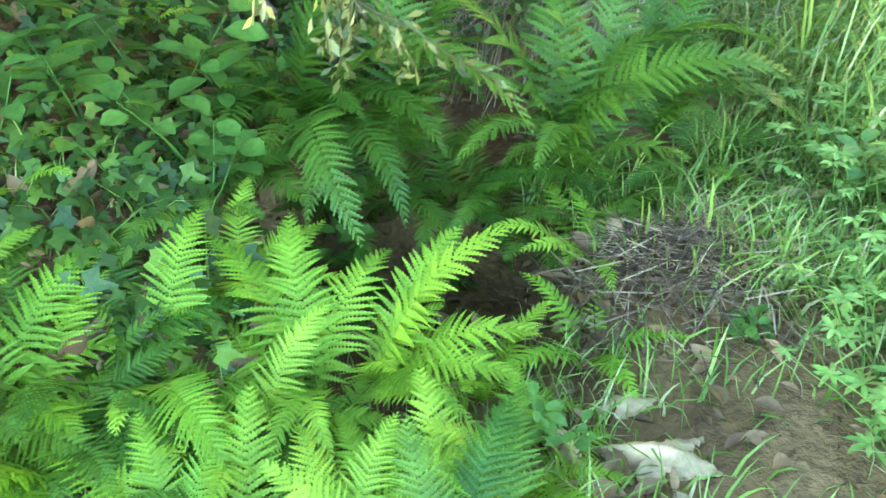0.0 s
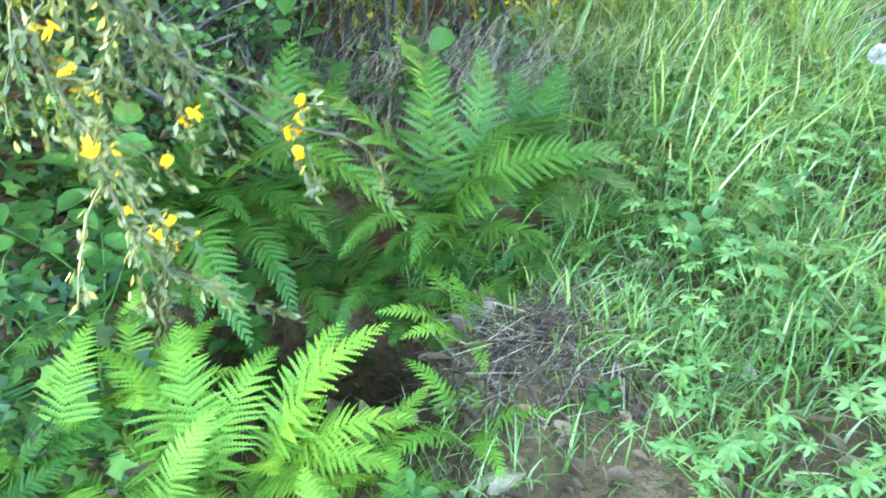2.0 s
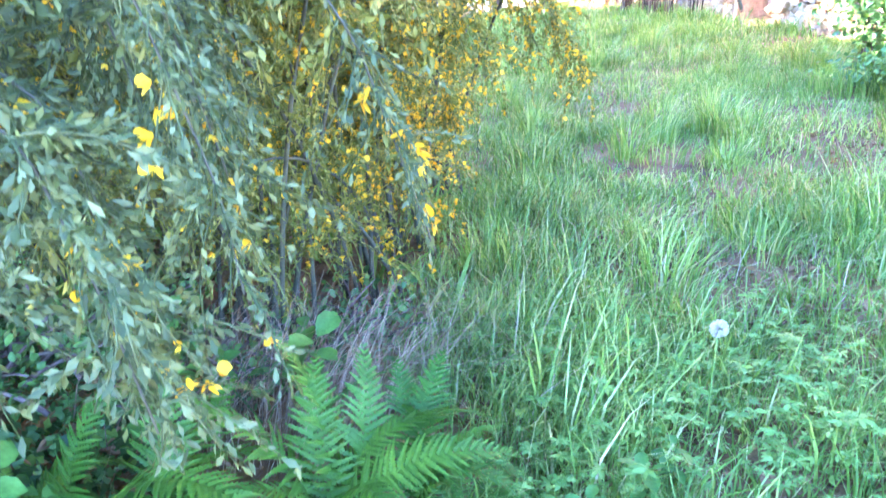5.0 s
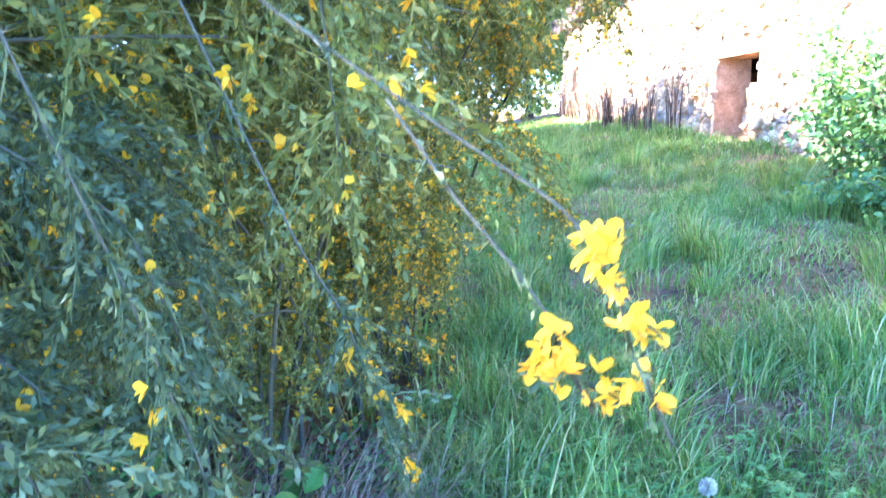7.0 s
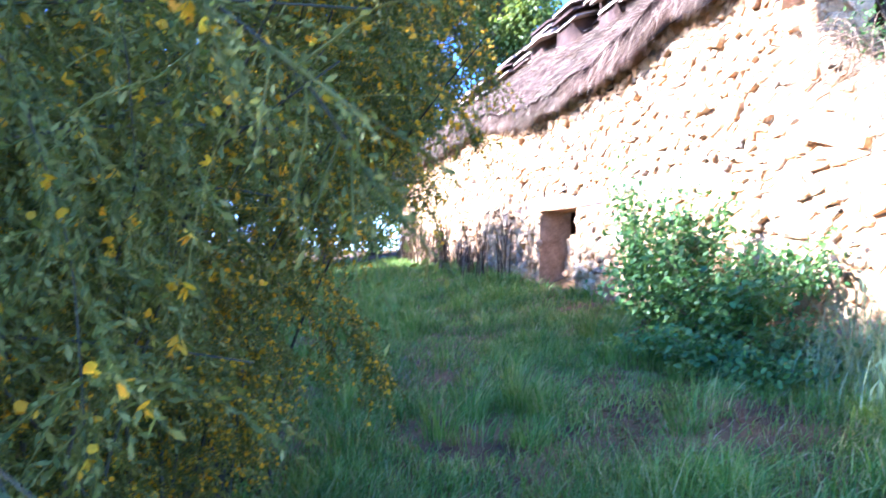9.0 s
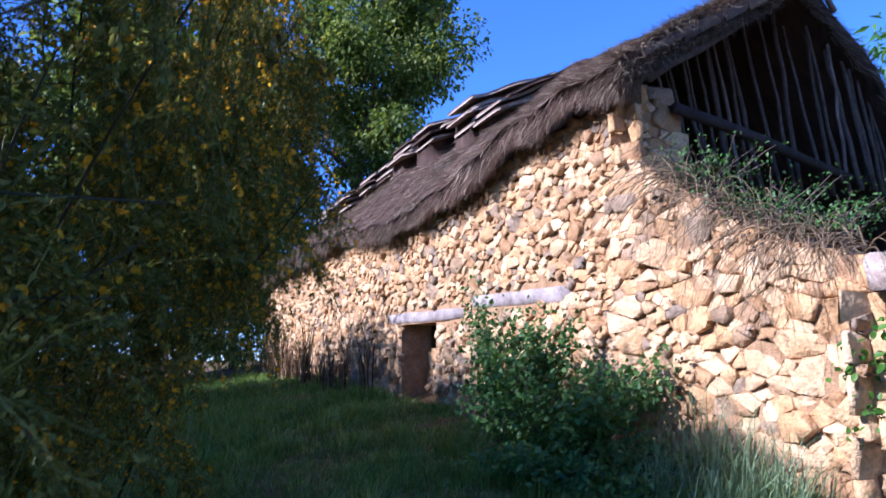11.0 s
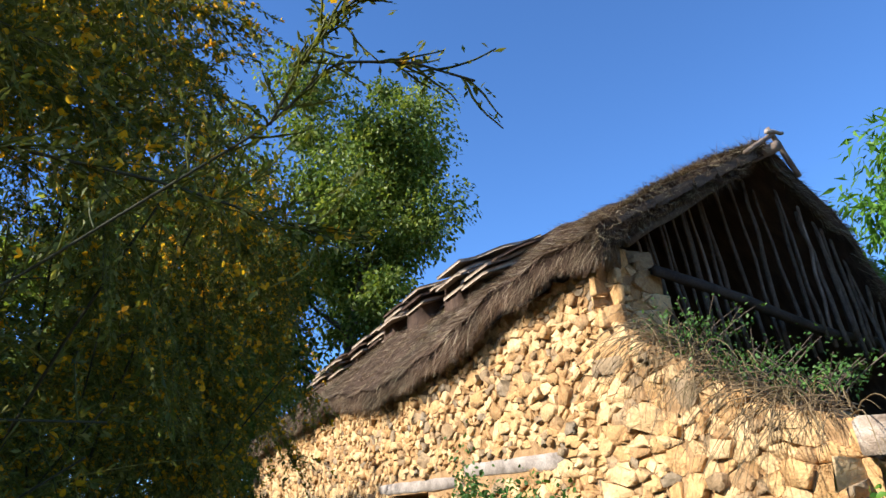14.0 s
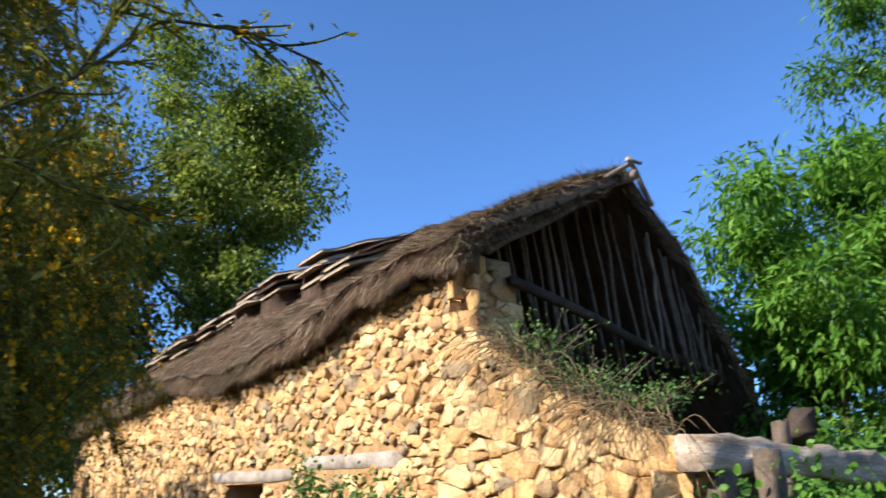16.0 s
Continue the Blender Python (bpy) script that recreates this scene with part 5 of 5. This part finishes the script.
def tree(name, place, h, crown_r, crown_z, leaf_n, leaf_size, mat, template, seed, label, category="tree", limbs=9, trunk=0.16, clump=0.55, squash=1.0):
    """A tapered trunk with limbs, and a crown of leaf clumps at the limbs' ends with gaps between."""
    r = np.random.default_rng(seed)
    base = np.array(place, float)
    t = thing(name, base, label, category, "trees")
    S = bend_line(base - UP * 0.2, (0.05, 0.05, 1), h * 0.8, (0, 0, 0.2), 10, 0.35)
    under("trunk", mesh_np("trunk", *tube(S, np.linspace(trunk, trunk * 0.2, 11), 9), M_BARK, True), t)
    ends = []
    for i in range(limbs):
        q = 2.5 + 7.4 * (i + 0.5) / limbs
        i0 = int(q)
        p = S[i0] + (S[min(i0 + 1, 10)] - S[i0]) * (q - i0)
        az = i * 2.4 + r.normal(0, 0.3)
        B = bend_line(p, (math.cos(az), math.sin(az), 0.55), crown_r * r.uniform(0.7, 1.05) * (1.1 - 0.05 * i0), (0, 0, 0.5), 8, 0.6)
        under("limb", mesh_np("limb", *tube(B, np.linspace(trunk * 0.38, 0.012, 9), 6), M_BARK, True), t)
        ends += [B[j] + r.normal(0, 0.2, 3) for j in (4, 5, 6, 7, 8)]
    c = base + UP * crown_z
    for i in range(46):
        d = unit(r.normal(0, 1, 3)) * [1, 1, squash]
        ends.append(c + d * crown_r * r.uniform(0.45, 1.0))
    ends = np.array(ends)
    size = clump * (0.6 + 0.8 * r.random(len(ends))) * crown_r / 2
    pick = r.integers(0, len(ends), leaf_n)
    off = unit(r.normal(0, 1, (leaf_n, 3))) * (r.random((leaf_n, 1)) ** 0.6) * [1, 1, 0.75]
    P = ends[pick] + off * size[pick][:, None]
    D = unit(off + r.normal(0, 0.6, (leaf_n, 3)) - [0, 0, 0.5])
    V, F = scatter(*template, P, D, r.normal(0, 0.6, (leaf_n, 3)) + [0, 0, 1], leaf_size * (0.6 + 0.7 * r.random(leaf_n)))
    under("crown", mesh_np("crown", V, F, mat), t, "", "stuff")
    return t


def at_ground(x, y):
    return (x, y, float(height(x, y)))


tree("ash_tree", at_ground(8.7, 25.2), 18.0, 5.0, 12.6, 64000, 0.21, M_TREE, PLAIN, 21, "tall leafy deciduous tree behind the thatched barn", trunk=0.3, clump=0.5, limbs=14)
for x, y, sd in ((-3.5, 25.0, 51), (-9.0, 21.0, 52), (5.5, 27.0, 53)):
    tree("hazel_tree", at_ground(x, y), 8.0, 4.2, 4.0, 22000, 0.24, M_TREE, PLAIN, sd, "low spreading leafy tree beyond the meadow")
for x, y, sd in ((-1.0, 19.0, 54), (3.0, 21.0, 55), (-5.0, 18.0, 56)):
    tree("hazel_tree", at_ground(x, y), 3.8, 2.3, 1.9, 12000, 0.15, M_TREE, PLAIN, sd, "low bushy hazel at the end of the meadow")
tree("ash_tree", at_ground(2.0, 23.0), 12.0, 4.6, 6.4, 32000, 0.30, M_TREE, PLAIN, 22, "dark leafy deciduous tree beyond the meadow", trunk=0.26)
# unseen trees on the left, added to keep low sun off ferns and meadow
tree("shade_tree", at_ground(-6.0, 2.3), 4.2, 2.3, 2.4, 22000, 0.14, M_TREE, PLAIN, 24, "leafy tree added behind the broom bushes to shade the meadow")
tree("shade_tree", at_ground(-6.2, 7.5), 5.2, 2.7, 3.2, 30000, 0.14, M_TREE, PLAIN, 23, "leafy tree added behind the broom bushes to shade the meadow")
tree("shade_tree", at_ground(-5.0, 13.0), 5.6, 2.9, 3.4, 26000, 0.16, M_TREE, PLAIN, 27, "leafy tree added behind the broom bushes to shade the meadow")
# two more out of view, closing sunny gaps over the meadow
for x, y, sd in ((-6.1, 5.0, 28), (-5.7, 10.2, 29)):
    tree("shade_tree", at_ground(x, y), 5.4, 2.6, 3.3, 24000, 0.14, M_TREE, PLAIN, sd, "leafy tree added behind the broom bushes to shade the meadow")
tree("chestnut_tree", at_ground(9.9, 3.8), 5.2, 1.75, 4.0, 32000, 0.17, M_CHESTNUT, NARROW, 25, "young chestnut tree with long bright green leaves", limbs=12, trunk=0.10, clump=0.62)
tree("chestnut_tree", at_ground(18.4, 3.7), 15.0, 3.3, 11.2, 36000, 0.24, M_CHESTNUT, NARROW, 26, "tall sunlit chestnut tree beyond the barn", limbs=12, trunk=0.22)


# ---- shrubs at the wall ----
def bush(name, place, radius, tall, leaf_n, leaf_size, mat, template, seed, label, canes=16, group="wall bushes"):
    r = np.random.default_rng(seed)
    base = np.array(place, float)
    b = thing(name, base, label, "bush", group)
    ends, tw = [], []
    for i in range(canes):
        az = r.uniform(0, 6.28)
        L = bend_line(base + [r.normal(0, radius[0] * 0.3), r.normal(0, radius[1] * 0.3), -0.05], (math.cos(az) * radius[0], math.sin(az) * radius[1], tall), tall * r.uniform(0.7, 1.1), (math.cos(az) * radius[0] * 0.6, math.sin(az) * radius[1] * 0.8, -0.5), 8, 0.5)
        tw.append(tube(L, np.linspace(0.009, 0.003, 9), 4))
        ends.append(L[3:])
    under("cane_growth", mesh_np("cane_growth", *joined(tw), M_BARK), b, "", "stuff")
    ends = np.concatenate(ends)
    P = ends[r.integers(0, len(ends), leaf_n)] + r.normal(0, 1, (leaf_n, 3)) * [radius[0] * 0.18, radius[1] * 0.18, tall * 0.09]
    V, F = scatter(*template, P, r.normal(0, 1, (leaf_n, 3)) - [0.4, 0, 0.3], r.normal(0, 0.5, (leaf_n, 3)) + [-0.4, -0.1, 0.8], leaf_size * (0.6 + 0.8 * r.random(leaf_n)))
    under("foliage", mesh_np("foliage", V, F, mat), b, "", "stuff")
    return b


bush("bramble_bush", at_ground(4.2, 5.35), (0.45, 0.7), 1.15, 5600, 0.058, M_BRAMBLE, OVAL, 31, "leafy green bramble bush against the stone wall")
bush("bramble_bush", at_ground(4.3, 6.15), (0.3, 0.35), 1.45, 4200, 0.052, M_BRAMBLE, OVAL, 32, "tall leafy green bramble against the stone wall")
bush("bramble_bush", at_ground(4.35, 4.45), (0.35, 0.5), 0.6, 1500, 0.05, M_BRAMBLE, OVAL, 38, "low leafy green bramble at the foot of the wall")
bush("bramble_bush", at_ground(3.9, 4.9), (0.5, 0.9), 0.6, 4600, 0.05, M_BRAMBLE, OVAL, 33, "low leafy green bramble at the foot of the wall")
for x, y, z, h, sd in ((5.05, 4.35, 2.85, 0.62, 34), (5.08, 3.85, 2.55, 0.55, 36), (5.10, 3.35, 2.38, 0.5, 35)):
    bush("elder_bush", (x, y, z), (0.28, 0.36), h, 800, 0.034, M_BRAMBLE, PLAIN, sd, "scrubby green bush growing on the wall top", canes=34, group="wall top bushes")
for x, y, sd in ((-0.62, 2.15, 61), (-0.22, 2.35, 62), (-1.0, 1.95, 63), (-0.9, 2.5, 64), (0.02, 2.55, 65)):
    bush("bank_shrub", at_ground(x, y), (0.35, 0.25), 0.40, 520, 0.032, M_BRAMBLE, OVAL, sd, "low green leafy shrub under the broom", group="low shrubs")
for x, y, h, sd in ((5.75, 2.3, 1.5, 45), (6.5, 2.2, 1.45, 46), (5.1, 2.3, 1.25, 47)):
    bush("nettle_patch", at_ground(x, y), (0.4, 0.3), h, 1700, 0.06, M_CHESTNUT, OVAL, sd, "bright green leafy nettles standing before the beam", group="nettles")
for x, y, h, sd in ((7.4, 3.9, 1.4, 41), (8.4, 3.4, 1.6, 42), (9.6, 3.0, 1.9, 43)):
    bush("undergrowth", at_ground(x, y), (0.7, 0.6), h, 2600, 0.10, M_BRAMBLE, OVAL, sd, "dense dark green undergrowth beside the barn", group="undergrowth")

for x, y, h, sd in ((4.45, 4.02, 0.95, 71), (4.4, 3.75, 0.75, 72), (4.35, 3.3, 0.7, 73), (4.1, 3.95, 0.6, 74), (4.45, 3.5, 0.7, 75), (4.3, 4.4, 0.6, 76), (4.05, 3.5, 0.5, 77)):
    r = np.random.default_rng(sd)
    x0, y0 = r.normal(x, 0.13, 120), r.normal(y, 0.16, 120)
    clump = thing("rush_clump", at_ground(x, y), "pale blue-green clump of stiff rushes at the wall's foot", "rushes", "rush clumps")
    V, F = blades(np.stack([x0, y0, height(x0, y0)], -1), h * r.uniform(0.3, 1.1, 120), 0.006 + 0.004 * r.random(120), r.normal(0, 2, 120), 0.1 + 0.8 * r.random(120))
    under("blade_tuft", mesh_np("blade_tuft", V, F, M_RUSH), clump, "", "stuff")

# tall dead weeds along the foot of the far wall
wr = np.random.default_rng(81)
for k in range(26):
    cy = wr.uniform(10.9, 17.5)
    cx = wr.uniform(4.2, 4.72)
    m = 26
    x0, y0 = wr.normal(cx, 0.05, m), wr.normal(cy, 0.10, m)
    weed = thing("dead_weed", at_ground(cx, cy), "tall dead brown weed stalks at the wall's foot", "weed", "dead weeds")
    V, F = blades(np.stack([x0, y0, height(x0, y0)], -1), wr.uniform(0.5, 1.5) * wr.uniform(0.5, 1.1, m), 0.012 + 0.012 * wr.random(m), wr.uniform(0, 6.28, m), 0.05 + 0.3 * wr.random(m))
    under("stalk_growth", mesh_np("stalk_growth", V, F, M_LITTER), weed, "", "stuff")

# dry vine stems tangled on and hanging from the wall top
vine = thing("dry_vines", (WX, 3.4, 2.35), "tangle of dry leafless vines hanging over the wall", "vines")
for i in range(260):
    y = rng.uniform(2.92, 4.75)
    z = float(along_y(TOP, y))
    p = (WX + rng.uniform(-0.02, 0.3), y, z + rng.uniform(0.0, 0.12))
    L = bend_line(p, (-0.8, rng.normal(0, 0.8), 0.45 if i < 150 else 1.6), rng.uniform(0.35, 1.1) * (1 if i < 150 else 0.7), (-0.1, rng.normal(0, 0.5), -2.2), 10, 0.8)
    L[:, 0] = np.minimum(L[:, 0], np.where(L[:, 2] < z, WX - 0.08, 9))
    under("vine_stem", mesh_np("vine_stem", *tube(L, np.linspace(0.005, 0.002, 11), 3), M_STRAW), vine)

# beam across the open end of the annex, on short posts
beam = thing("fallen_beam", (4.95, 2.85, 2.05), "heavy weathered grey timber beam resting on posts", "beam")
timber("beam", (4.72, 2.72, 2.08), (7.4, 2.62, 2.10), 0.20, 0.23, beam, "", M_BEAM, seg=16, chips=0.026)
for x, y, top in ((4.95, 2.66, 1.96), (5.26, 2.50, 2.12)):
    post = thing("short_post", (x, y, 0.5), "short weathered round wooden post beside the beam", "post", "posts")
    timber("post", (x, y, 0.5), (x + 0.03, y, top), 0.14, 0.15, post, "", M_BARK, 0.02)
log = thing("cut_log", (7.1, 3.1, 2.3), "dark cut log end lying behind the beam", "log")
timber("log", (6.98, 3.10, 2.52), (8.0, 3.75, 2.46), 0.20, 0.22, log, "", M_DARKWOOD, 0.03, 7)
stub = thing("wooden_stub", (6.48, 3.05, 1.2), "short upright dark wooden stub behind the beam", "stub")
timber("stub", (6.48, 3.05, 1.2), (6.5, 3.05, 2.45), 0.10, 0.10, stub, "", M_BARK, 0.02)

# ---- stones, last ----
sr = np.random.default_rng(5)
cells = rubble(2.9, 5.1, 0.55, 4.0, on_front, 0.20, sr)
lay_stones(cells, lambda q: np.column_stack([WX - q[:, 2], q[:, 0], q[:, 1]]), sr, lambda c: True)
cells = rubble(5.1, 19.0, 0.55, 4.0, on_front, 0.158, sr)
lay_stones(cells, lambda q: np.column_stack([WX - q[:, 2], q[:, 0], q[:, 1]]), sr, lambda c: c[0] < 5.1)
cells = rubble(9.17, 10.33, 0.6, 1.62, lambda u, v: True, 0.17, sr)
lay_stones(cells, lambda q: np.column_stack([WX + 0.44 - q[:, 2], q[:, 0], q[:, 1]]), sr, lambda c: False)
cells = rubble(4.82, 5.32, 3.40, 3.98, lambda u, v: True, 0.17, sr)
lay_stones(cells, lambda q: np.column_stack([q[:, 0], 5.10 - q[:, 2], q[:, 1]]), sr, lambda c: True)
cells = rubble(4.82, 5.32, 0.6, 2.12, lambda u, v: v < 2.0, 0.17, sr)
lay_stones(cells, lambda q: np.column_stack([q[:, 0], 2.9 - q[:, 2], q[:, 1]]), sr, lambda c: True)
